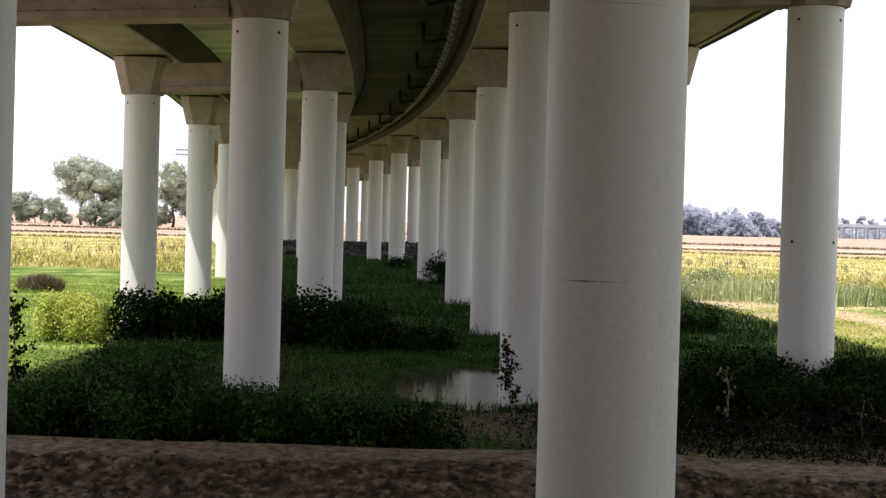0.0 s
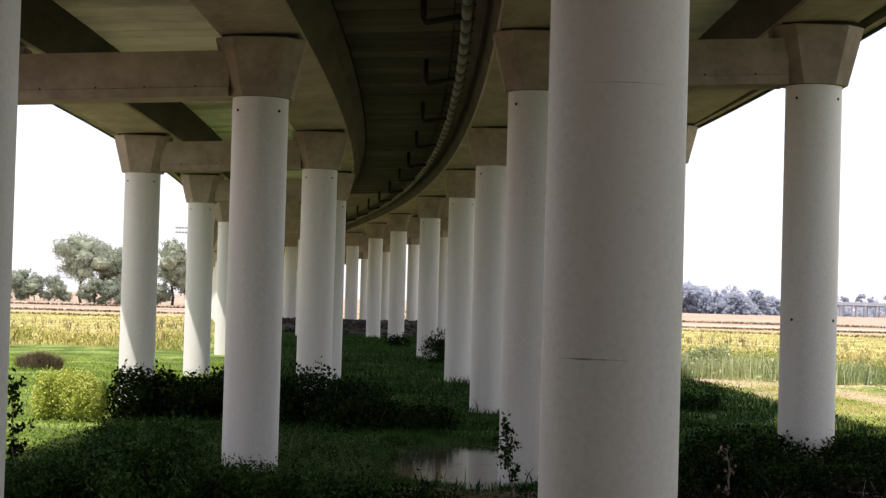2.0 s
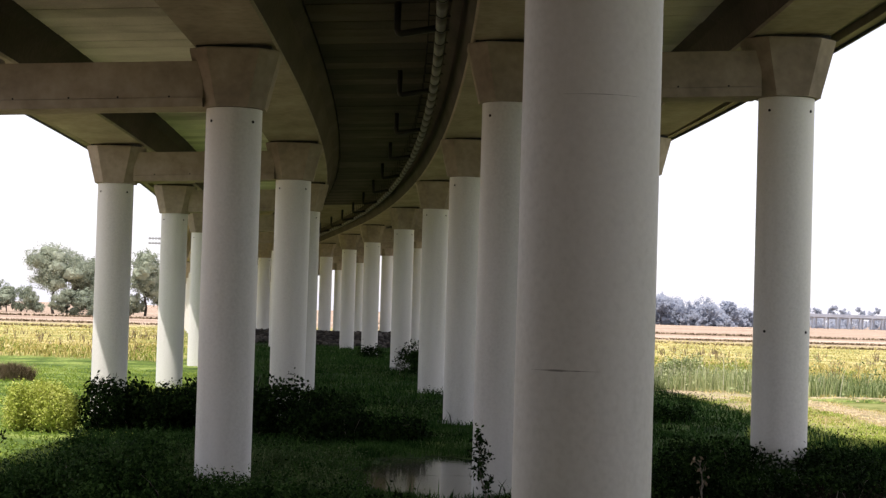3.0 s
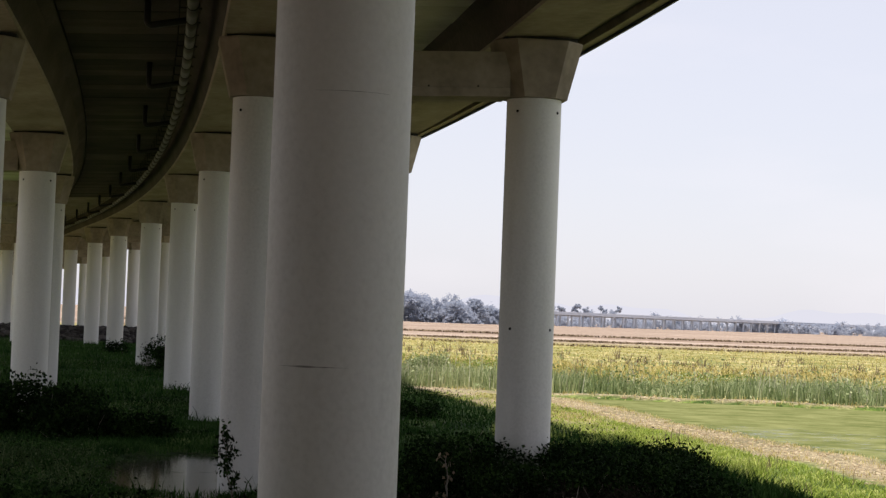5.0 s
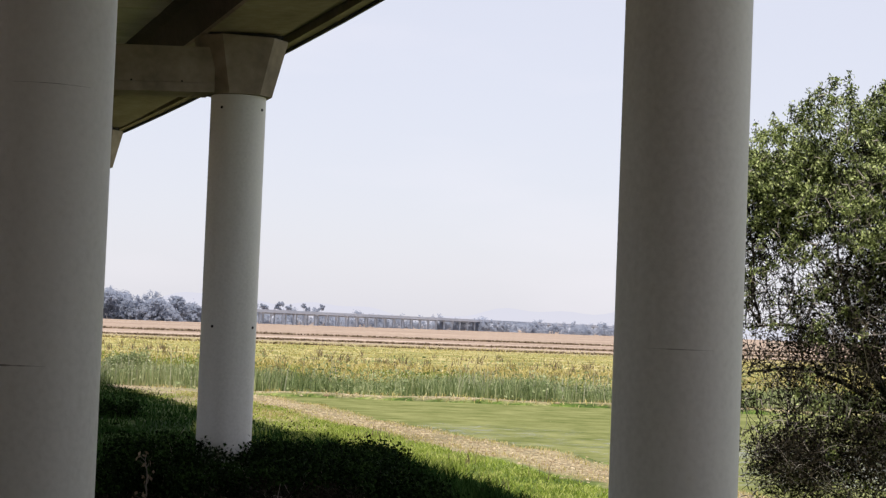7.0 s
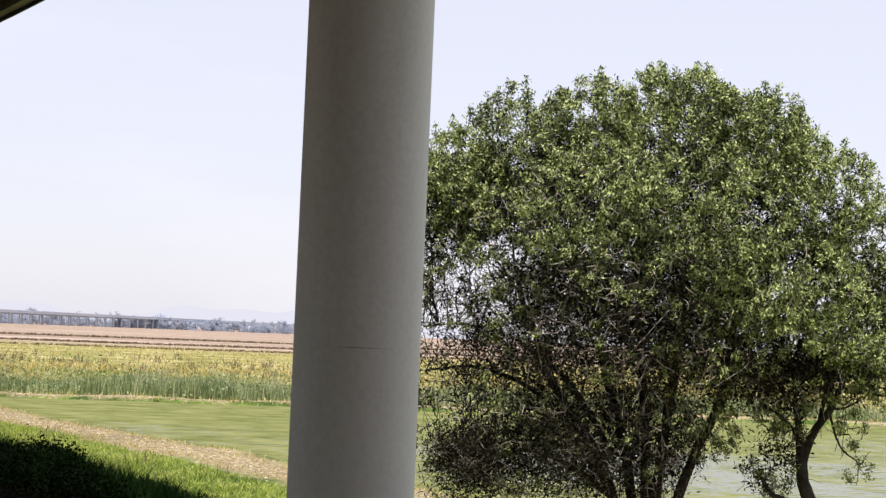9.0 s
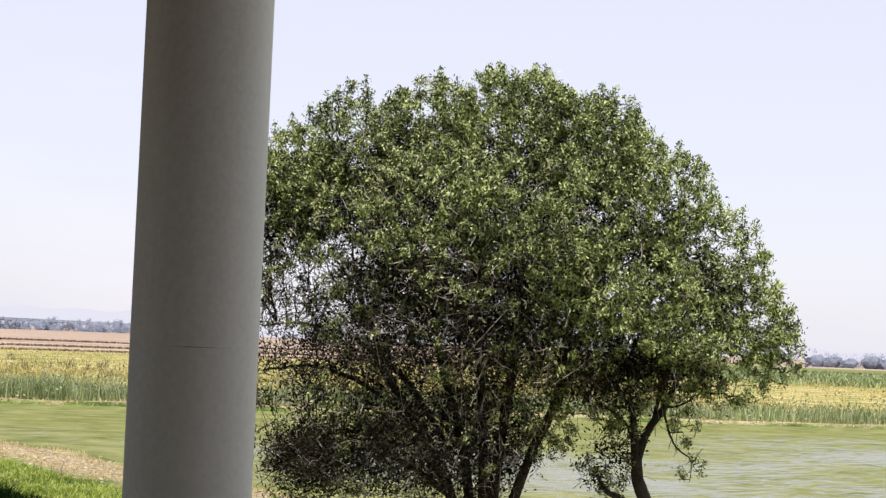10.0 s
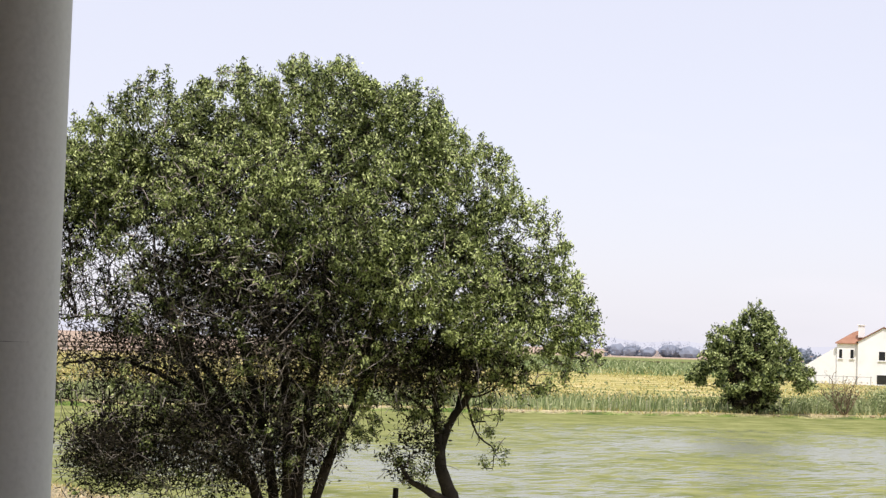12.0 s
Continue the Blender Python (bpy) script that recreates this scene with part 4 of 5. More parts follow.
CROWN_TOP = [(39.8, 43.4, 8.72, 1.45, 1.6, 1.3, 0.9, 1), (41.6, 43.4, 7.37, 1.35, 1.5, 1.3, 0.8, 1), (42.95, 43.6, 6.0, 1.05, 1.3, 1.05, 0.6, 1), (43.6, 43.8, 5.1, 0.75, 0.9, 0.75, 0.26, 0.7), (39.2, 42.6, 6.5, 1.7, 1.7, 1.5, 1.1, 1), (41.0, 42.8, 5.6, 1.3, 1.4, 0.9, 0.7, 1)]
CROWN_LOW = [(42.3, 43.6, 4.4, 0.9, 0.9, 0.6, 0.25, 0.6), (41.2, 44, 2.5, 0.45, 0.5, 0.5, 0.05, 0.4), (38.5, 44, 2.2, 0.8, 0.8, 0.6, 0.16, 0.3), (38.5, 43.6, 4.3, 1.2, 1.2, 1.0, 0.6, 0.25), (40.2, 43.4, 4.5, 1.1, 1.1, 0.6, 0.35, 0.4), (39.2, 44, 3.2, 0.6, 0.6, 0.5, 0.12, 0.4), (40.9, 44, 3.4, 0.5, 0.5, 0.5, 0.08, 0.4)]
tree("tree", "smaller olive-green tree with a leaning forked trunk", FOOT,
     [stem(FOOT, 44.0, [(40.65, -0.3, 0.25), (40.35, 0.6, 0.21), (39.9, 1.3, 0.18), (39.6, 1.9, 0.16), (39.5, 2.5, 0.14), (39.4, 3.25, 0.085), (39.1, 4.3, 0.05), (38.7, 5.6, 0.03)]),
      stem(FOOT, 44.0, [(39.52, 2.35, 0.11), (39.84, 3.1, 0.095), (40.35, 3.7, 0.085), (40.73, 4.5, 0.065), (41.0, 5.6, 0.035)]),
      stem(FOOT, 43.9, [(40.0, 1.1, 0.12), (39.53, 1.25, 0.11), (38.96, 1.5, 0.09), (38.58, 1.65, 0.06), (38.2, 2.2, 0.03)]),
      stem(FOOT, 43.9, [(40.3, 3.65, 0.035), (40.5, 3.1, 0.026), (40.77, 2.72, 0.022), (41.2, 2.45, 0.016), (41.2, 2.05, 0.008)]),
      stem(FOOT, 44.1, [(40.0, 3.35, 0.055), (40.16, 4.06, 0.05), (40.1, 5.2, 0.03)]), stem(FOOT, 44.1, [(39.5, 2.6, 0.05), (39.1, 3.3, 0.04), (38.3, 3.7, 0.02)])],
     crown(FOOT, CROWN_TOP + CROWN_LOW),
     76000, 0.094, LEAF, 0.068, 3000, tufts=120, slim=0.36, droop=0.7, boughs=14,
     tangle=900, shade_leaves=16000, shade_lobes=crown(FOOT, [(38.6, 43.6, 4.6, 1.5, 1.2, 1.1, 1.0, 1), (40.4, 43.6, 4.8, 1.3, 1.2, 0.7, 0.6, 1), (38.6, 43.9, 2.6, 0.8, 0.8, 0.8, 0.15, 1), (39.6, 43.6, 7.6, 1.2, 1.1, 1.4, 0.5, 1), (41.5, 43.6, 6.5, 1.1, 1.0, 1.0, 0.4, 1)]))

# the rounder tree on the far bank
def across(u, v):
    """An offset of u to the side and v away, as seen from the dyke."""
    a = radians(49.0)
    return u * math.cos(a) + v * math.sin(a), -u * math.sin(a) + v * math.cos(a)


FOOT = to_plan(49.2, 139.5)
BANK_TOP = [(0.3, 0, 6.3, 1.5, 1.5, 1.75, 1.0, 1), (-0.9, -0.4, 5.0, 1.6, 1.5, 1.5, 1.0, 1), (-1.7, -0.3, 4.3, 1.6, 1.5, 1.4, 0.9, 1), (0.3, -0.9, 4.0, 1.9, 1.4, 1.6, 1.1, 1), (1.3, -0.4, 5.0, 1.4, 1.4, 1.5, 0.8, 1), (-2.5, 0, 5.3, 0.95, 1.1, 1.35, 0.5, 1), (-2.9, -0.4, 3.8, 1.5, 1.4, 1.3, 0.8, 1)]
BANK_LOW = [(-4.0, 0, 2.7, 1.0, 1.1, 0.9, 0.35, 1), (2.5, -0.2, 3.8, 1.4, 1.4, 1.3, 0.8, 1), (3.8, 0, 2.8, 1.25, 1.2, 1.1, 0.55, 1), (-1.2, -0.9, 2.6, 1.9, 1.4, 1.3, 0.8, 1), (1.2, -0.8, 2.6, 1.8, 1.4, 1.3, 0.8, 1), (-0.6, 0.2, 1.0, 2.4, 1.4, 0.8, 0.4, 0.7), (1.5, 0.2, 0.9, 1.6, 1.3, 0.8, 0.3, 0.7)]
tree("tree", "rounded dark green tree on the far bank", FOOT,
     [[(0.1, 0, -0.3, 0.2), (-0.6, 0.2, 1.2, 0.16), (-1.3, 0.6, 3.0, 0.08)], [(0.2, 0, -0.3, 0.2), (0.6, -0.3, 1.3, 0.16), (1.2, -0.6, 3.2, 0.08)], [(0, 0.1, -0.3, 0.2), (0.1, 0, 2.0, 0.15), (0.1, 0, 5.0, 0.07)]],
     [(*across(q[0], q[1]), *q[2:]) for q in BANK_TOP + BANK_LOW],
     34000, 0.26, BANK_LEAF, 0.15, 900, tufts=40,
     shade_leaves=9000, shade_lobes=[(0, 0.3, 1.2, 2.2, 1.5, 0.9, 1.0, 1), (0, 0, 3.6, 2.6, 1.6, 2.0, 1.4, 1)])


# brambles and shrubs under and beside the viaduct
def mound(length, depth, height, bits, seedling=0, ramp=1.0):
    """Lobes in a row along x that make an uneven hedge."""
    r = random.Random(seedling + int(length * 10))
    out = []
    for k in range(bits):
        f = (k + 0.5) / bits - 0.5
        h = height * r.uniform(0.68, 1.0) * (ramp + (1 - ramp) * min(1.0, 1.6 * (f + 0.5)))
        out.append((f * length, r.uniform(-0.3, 0.3) * depth, h * 0.42, length / bits * 0.85, depth * r.uniform(0.35, 0.55), h * 0.58, r.uniform(0.8, 1.2)))
    return out


HEDGE = "dark green bramble thicket in the viaduct's shade"
bush("bramble", HEDGE, "bush", mound(4.8, 3.4, 2.1, 6, 1, 0.3), 32000, 0.095, HEDGE_LEAF, 36, 0.15, at=(-7.5, 38.4), group="brambles")
bush("bramble", HEDGE, "bush", mound(4.8, 2.8, 1.2, 5, 2), 20000, 0.095, HEDGE_LEAF, 30, 0.15, at=(-3.6, 37.9), group="brambles")
bush("bramble", HEDGE, "bush", mound(2.4, 2.2, 0.9, 3, 3), 7000, 0.095, BRAMBLE, 14, 0.15, at=(-1.0, 37.7), group="brambles")
bush("bramble", HEDGE, "bush", mound(3.0, 2.0, 0.5, 3, 9), 4000, 0.095, HEDGE_LEAF, 12, 0.15, at=(-10.3, 38.0), group="brambles")
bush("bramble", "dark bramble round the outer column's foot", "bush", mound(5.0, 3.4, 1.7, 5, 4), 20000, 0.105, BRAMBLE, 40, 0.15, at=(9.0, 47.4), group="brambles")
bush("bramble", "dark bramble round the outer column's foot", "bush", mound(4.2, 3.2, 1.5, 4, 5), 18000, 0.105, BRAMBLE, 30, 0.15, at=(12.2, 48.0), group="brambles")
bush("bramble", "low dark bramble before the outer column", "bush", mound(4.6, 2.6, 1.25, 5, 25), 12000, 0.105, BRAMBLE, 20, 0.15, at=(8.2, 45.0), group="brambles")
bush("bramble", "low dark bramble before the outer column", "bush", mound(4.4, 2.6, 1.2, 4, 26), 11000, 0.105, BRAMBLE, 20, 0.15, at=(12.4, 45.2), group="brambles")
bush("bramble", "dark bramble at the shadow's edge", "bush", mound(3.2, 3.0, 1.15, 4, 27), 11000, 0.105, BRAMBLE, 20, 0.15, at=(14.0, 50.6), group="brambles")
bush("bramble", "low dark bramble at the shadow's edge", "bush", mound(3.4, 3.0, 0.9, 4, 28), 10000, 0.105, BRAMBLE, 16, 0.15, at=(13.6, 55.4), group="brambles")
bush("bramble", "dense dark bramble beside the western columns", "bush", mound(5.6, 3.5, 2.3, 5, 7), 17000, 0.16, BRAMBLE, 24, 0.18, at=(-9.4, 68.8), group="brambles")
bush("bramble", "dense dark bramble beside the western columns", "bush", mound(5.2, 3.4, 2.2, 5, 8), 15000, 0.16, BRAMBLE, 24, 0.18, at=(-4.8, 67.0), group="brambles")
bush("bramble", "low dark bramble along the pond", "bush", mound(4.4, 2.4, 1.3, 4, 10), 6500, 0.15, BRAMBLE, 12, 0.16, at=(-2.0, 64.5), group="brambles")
bush("shrub", "yellow-green shrub in full sun", "bush", mound(2.2, 2.4, 1.95, 5, 11), 30000, 0.10, BROOM, 12, 0.12, at=(-13.65, 67.0))
bush("shrub", "grey-green shrub at the shadow's edge", "bush", mound(2.9, 2.2, 2.0, 4, 12), 8000, 0.15, REED, 14, 0.15, at=(18.6, 127.0))
# this small dark plant also stands for a patch of mere shade
bush("shrub", "small dark shrub that fills in a shaded patch", "bush", mound(1.7, 1.4, 0.9, 3, 13), 2400, 0.13, BRAMBLE, 10, 0.15, at=(11.6, 82.0))
bush("shrub", "dark shrub in front of a far column", "bush", mound(3.4, 2.6, 2.4, 3, 14), 5000, 0.18, BRAMBLE, 10, 0.2, at=(0.8, 130.0))
bush("shrub", "small shrub against a far column", "bush", mound(1.6, 1.2, 1.5, 2, 15), 1500, 0.18, BRAMBLE, 8, 0.2, at=(-3.9, 158.5))
bush("shrub", "grey weeds on the far bank", "bush", mound(11.0, 3.0, 2.1, 7, 17), 13000, 0.24, REED, 50, 0.2, at=to_plan(52.3, 147.0), slim=0.25)


bush("brush_pile", "heap of dead dark brush on bare earth", "brush", mound(3.6, 2.2, 0.9, 4, 21), 5000, 0.16, BRUSH, 60, 0.14, at=(9.6, 41.0), slim=0.15)
bush("brush_pile", "low heap of dead dark brush", "brush", mound(3.0, 2.0, 0.55, 4, 22), 3000, 0.16, BRUSH, 30, 0.14, at=(5.6, 41.4), slim=0.15)


def sapling(name, label, foot, height, lean, n, dry=False):
    z = float(ground_z(*foot))
    ob = thing(name, label, "plant", at=(foot[0], foot[1], z))
    bm = bmesh.new()
    pts = limb(bm, (0, 0, -0.1), (lean, 0, height), 0.028, 0.008, 0.04, 8, 6)
    tips = list(pts[3:])
    for k in range(9):
        p = pts[int(rng.integers(2, 8))]
        e = p + Vector((rng.normal() * 0.16, rng.normal() * 0.16, 0.12 + 0.2 * rng.random()))
        tips += limb(bm, p, e, 0.010, 0.004, 0.1, 3, 4)[1:]
    part("stem", bm, TWIG, ob, "thin woody stem")
    q = np.array([list(t) for t in tips])
    leaves("foliage", q[rng.integers(0, len(q), n)] + rng.normal(size=(n, 3)) * 0.07, 0.12, DRY if dry else BRAMBLE, ob, 0.6)
    return ob


sapling("sapling", "thin dark sapling in front of a column", (1.92, 44.6), 1.95, -0.35, 330)
sapling("sapling", "thin dark sapling at the meadow's edge", (-9.75, 41.0), 2.7, 0.05, 330)
sapling("sapling", "pale dry stalk beside the brambles", (7.0, 43.4), 1.4, -0.1, 30, True)


def bare_shrub(label, foot, height, count):
    """Dead stems that fork and fan out from one foot, with a few dry leaves."""
    z = float(ground_z(*foot))
    ob = thing("shrub", label, "bush", at=(foot[0], foot[1], z))
    bm = bmesh.new()
    tips = []
    for k in range(count):
        a, out = rng.uniform(0, 6.28), rng.uniform(0.15, 0.75) * height
        pts = limb(bm, (0.1 * math.cos(a), 0.1 * math.sin(a), -0.1), (out * math.cos(a), out * math.sin(a), height * rng.uniform(0.55, 1.0)), 0.05, 0.012, 0.08, 6, 5)
        for j in range(4):
            p = pts[int(rng.integers(2, 6))]
            tips += limb(bm, p, p + Vector((rng.normal() * 0.4, rng.normal() * 0.4, 0.25 + 0.5 * rng.random())), 0.022, 0.008, 0.1, 3, 4)[1:]
    part("stem", bm, DRY, ob, "bare grey-brown stems")
    q = np.array([list(t) for t in tips])
    leaves("foliage", q[rng.integers(0, len(q), 500)] + rng.normal(size=(500, 3)) * 0.12, 0.16, DRY, ob, 0.4)
    return ob


bare_shrub("bare dead shrub on the bank near the house", to_plan(52.0, 143.5), 3.0, 16)


# grass, reeds and straw
def scatter(n, x0, x1, y0, y1, keep=None):
    x, y = rng.uniform(x0, x1, n), rng.uniform(y0, y1, n)
    if keep is not None:
        k = keep(x, y)
        x, y = x[k], y[k]
    return x, y, ground_z(x, y)


def on_grass(x, y):
    bare, straw, plough, _ = ground_cover(x, y)
    pond = ground_z(x, y) < -0.15
    return (bare + 0.8 * straw + 0.9 * plough < rng.random(len(x)) * 1.1) & ~pond & (waves(x, y, 2.2) > rng.uniform(-1.2, 0.5, len(x)))


# Keeps the shade-coloured grass to where the deck's shadow falls.
def shaded(x, y):
    b = x + (y - 50) ** 2 / 2060
    return on_grass(x, y) & (b > -11.2 + 0.4 * waves(x, y, 2)) & (b < 18.2 + 0.3 * waves(x, y, 2))


def grass(name, label, n, x0, x1, y0, y1, h, w, material, keep=on_grass, lean=0.4):
    x, y, z = scatter(n, x0, x1, y0, y1, keep)
    return tagged(blades(name, x, y, z, h, w, material, lean), label, "grass", kind="stuff")


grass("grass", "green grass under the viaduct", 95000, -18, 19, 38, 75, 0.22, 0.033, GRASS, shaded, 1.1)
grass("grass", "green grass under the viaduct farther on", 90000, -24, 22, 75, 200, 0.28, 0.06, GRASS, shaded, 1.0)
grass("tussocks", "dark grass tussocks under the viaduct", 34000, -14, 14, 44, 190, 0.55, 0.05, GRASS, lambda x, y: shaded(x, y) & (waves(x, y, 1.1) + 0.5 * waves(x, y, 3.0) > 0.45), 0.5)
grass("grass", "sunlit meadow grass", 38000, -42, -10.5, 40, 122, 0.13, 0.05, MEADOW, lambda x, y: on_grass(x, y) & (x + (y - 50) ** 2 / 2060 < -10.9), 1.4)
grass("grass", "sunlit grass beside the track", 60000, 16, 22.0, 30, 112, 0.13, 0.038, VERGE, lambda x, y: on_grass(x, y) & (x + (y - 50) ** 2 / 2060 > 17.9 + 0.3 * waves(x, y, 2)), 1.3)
grass("dry_grass", "dry straw on the track's edges", 26000, 19, 28, 30, 112, 0.11, 0.03, STRAW, lambda x, y: (ground_cover(x, y)[2] > 0.25) & (np.abs(x - track_x(y)) > rng.uniform(0.2, 1.7, len(x))))
grass("weeds", "sparse weeds at the earth ridge's foot", 16000, -14, 14, 26, 32.4, 0.13, 0.018, GRASS, lambda x, y: waves(x, y, 2.0) + 0.07 * x > rng.uniform(-0.1, 1.4, len(x)), 0.9)
grass("dry_stalks", "dry stalks on the earth ridge", 2200, -14, 14, 30.5, 33.6, 0.20, 0.012, DRY, lambda x, y: waves(x, y, 2.7) > rng.uniform(-0.2, 1.0, len(x)), 0.9)
grass("tall_grass", "tall rough grass by the brambles", 16000, 12.5, 17.0, 45.5, 66, 0.65, 0.035, GRASS, lambda x, y: waves(x, y, 1.5) > rng.uniform(-0.6, 0.6, len(x)), 0.7)
grass("tall_grass", "tall green grass in clumps at the shadow's edge", 20000, 13.5, 19.0, 48, 74, 0.5, 0.03, VERGE, lambda x, y: waves(x, y, 2.4) + 0.5 * waves(x, y, 0.9) > rng.uniform(0.25, 0.8, len(x)), 0.45)
# the lighter sedge colour paints in blade tips that catch light
grass("tall_grass", "pale tall grass between the brambles", 9000, -9.5, -1.8, 45, 54, 0.6, 0.03, SEDGE, lambda x, y: waves(x, y, 2.2) + 0.4 * waves(x, y, 0.8) > rng.uniform(0.0, 0.8, len(x)), 0.5)
grass("tall_grass", "tall dry grass along the track", 1500, 17.5, 21.5, 40, 80, 0.6, 0.025, DRY, lambda x, y: waves(x, y, 1.9) > 0.5, 0.4)


def reed_belt(x, y):
    d = y - bank_y(x) + 1.2 * waves(x, y, 1.0)
    return (d > 1.3) & (d < 12 + 3 * waves(x, y, 0.4))


x, y, z = scatter(90000, 12, 66, 90, 132, lambda x, y: reed_belt(x, y) & (waves(x, y, 1.3) > rng.uniform(-1.2, 0.7, len(x))))
tagged(blades("reeds", x, y, z, 1.15 * np.clip(1.0 + 0.5 * waves(x, y, 0.9), 0.4, 1.6), 0.06, REED, 0.4), "belt of tall green reeds on the bank", "grass", kind="stuff")
x, y, z = scatter(28000, 14, 150, 66, 132, lambda x, y: reed_belt(x, y) & (waves(x, y, 0.6) > rng.uniform(-0.6, 0.8, len(x))))
tagged(blades("reed_plumes", x, y, z, np.where(x < 66, 1.9, 1.2) * np.clip(1.0 + 0.4 * waves(x, y, 1.7), 0.5, 1.5), 0.042, PLUME, 0.3), "pale dry plumes over the reeds", "grass", kind="stuff")
x, y, z = scatter(46000, 18, 150, 62, 118, lambda x, y: np.abs(y - bank_y(x) - 0.7 + 0.6 * waves(x, y, 2.0)) < 1.5)
tagged(blades("dry_grass", x, y, z, 0.24, 0.05, STRAW, 1.5), "trampled straw along the paddy's far edge", "grass", kind="stuff")
grass("reeds", "belt of low green reeds on the bank", 60000, 66, 165, 60, 118, 1.2, 0.08, REED, lambda x, y: reed_belt(x, y) & (waves(x, y, 0.9) > rng.uniform(-1.3, 0.5, len(x))), 0.45)


def weed_lumps(name, label, n, clumps, x0, x1, y0, y1, h, size, material, keep):
    """Low weeds as countless small leaves gathered in uneven lumps."""
    x, y, _ = scatter(clumps, x0, x1, y0, y1, keep)
    pick = rng.integers(0, len(x), n)
    high = h * rng.uniform(0.3, 1.3, len(x)) ** 1.5
    q = np.stack([x[pick] + rng.normal(size=n) * size * 9.0, y[pick] + rng.normal(size=n) * size * 2.4, 0 * x[pick]], 1)
    q[:, 2] = ground_z(q[:, 0], q[:, 1]) + high[pick] * rng.random(n)
    return tagged(leaves(name, q, size, material, None, 0.45), label, "weeds", kind="stuff")


def open_field(x, y):
    b = x + (np.clip(y, 0, 191) - 50) ** 2 / 2060 + np.maximum(y - 191, 0) * 0.137
    return (y - bank_y(x) > 9) & ((b < -15) | (b > 19)) & (waves(x, y, 0.3) + 0.5 * waves(x, y, 1.1) > rng.uniform(-1.2, 0.9, len(x)))


grass("straw_grass", "dry yellow grass across the near fields", 84000, -50, 120, 112, 185, 0.6, 0.075, STRAW, open_field, 0.9)
grass("meadow_grass", "yellow-green grass among the straw", 26000, -50, 100, 112, 160, 0.6, 0.075, MEADOW, lambda x, y: open_field(x, y) & (waves(x, y, 0.5) + 0.5 * waves(x, y, 1.6) > rng.uniform(-0.5, 0.6, len(x))), 0.8)
weed_lumps("straw_weeds", "yellow weeds across the far fields", 56000, 6000, -100, 260, 110, 330, 0.75, 0.28, STRAW, open_field)
weed_lumps("green_weeds", "dark green weeds among the straw", 30000, 1400, -70, 170, 116, 220, 0.9, 0.15, MEADOW, lambda x, y: open_field(x, y) & (y - bank_y(x) < 34 + 20 * waves(x, y, 0.2)) & (waves(x, y, 0.45) > -0.2) & (np.degrees(np.arctan2(x, y)) < 36))
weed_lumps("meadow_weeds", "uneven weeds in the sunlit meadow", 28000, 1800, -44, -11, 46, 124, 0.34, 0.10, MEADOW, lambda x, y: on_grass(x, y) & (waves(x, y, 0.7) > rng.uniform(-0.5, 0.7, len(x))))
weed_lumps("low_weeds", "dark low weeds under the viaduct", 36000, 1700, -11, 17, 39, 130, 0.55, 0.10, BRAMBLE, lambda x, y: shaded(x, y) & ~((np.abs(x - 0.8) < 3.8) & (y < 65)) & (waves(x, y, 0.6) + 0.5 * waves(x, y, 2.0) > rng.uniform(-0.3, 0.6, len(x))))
weed_lumps("low_weeds", "fresh green weeds between the brambles", 14000, 700, -11, -2.6, 43, 63, 0.5, 0.09, HEDGE_LEAF, lambda x, y: (ground_z(x, y) > -0.12) & (waves(x, y, 0.8) > rng.uniform(-0.6, 0.5, len(x))))
weed_lumps("low_weeds", "grey-green weeds between the brambles", 20000, 650, -8.6, -0.6, 41.5, 58, 0.45, 0.075, SEDGE, lambda x, y: (ground_z(x, y) > -0.12) & (waves(x, y, 0.9) > rng.uniform(-0.5, 0.6, len(x))))
weed_lumps("dead_weeds", "dark dead weeds on the bare earth", 12000, 500, 2.8, 13.5, 37, 46.5, 0.4, 0.10, BRUSH, lambda x, y: waves(x, y, 1.2) > rng.uniform(-1.0, 0.5, len(x)))
weed_lumps("reed_tops", "uneven leafy tops of the reed belt", 26000, 2200, 12, 150, 70, 130, 1.7, 0.24, REED, reed_belt)
grass("green_crop", "green crop far beyond the rice field", 46000, 190, 520, 150, 520, 1.0, 0.35, REED, lambda x, y: (np.degrees(np.arctan2(x, y)) > 37) & (np.hypot(x, y) > 318 + 6 * waves(x, y, 0.2)) & (np.hypot(x, y) < 560), 0.6)
grass("rice_shoots", "rice shoots standing in the water", 36000, 26.5, 130, 38, 112, 0.13, 0.03, REED, lambda x, y: (ground_z(x, y) < -0.2) & (np.sin(1.1 * (y + 0.3 * x) + 2 * waves(x, y, 0.3)) > rng.uniform(-0.6, 1.2, len(x))), 0.3)

for far, h in ((335, 0.35), (400, 0.45), (540, 0.6)):
    x = rng.uniform(-260, 460, 14000)
    y = far + 0.04 * x + rng.normal(size=14000) * 2.5 + 3 * waves(x, x * 0, 0.1)
    k = (waves(x, y, 0.09) > rng.uniform(-1.4, 0.8, 14000)) & ~(np.abs(x + 34) < 22)
    tagged(blades("ditch_weeds", x[k], y[k], ground_z(x[k], y[k]), h, 0.6, DRY, 1.0), "dark weeds along a ditch between fields", "grass", kind="stuff")

# tall dry stalks standing in the fields
x, y, _ = scatter(1500, -62, 90, 112, 250, open_field)
k = np.repeat(np.arange(len(x)), rng.integers(2, 12, len(x)))
sx, sy = x[k] + rng.normal(size=len(k)) * 0.22, y[k] + rng.normal(size=len(k)) * 0.2
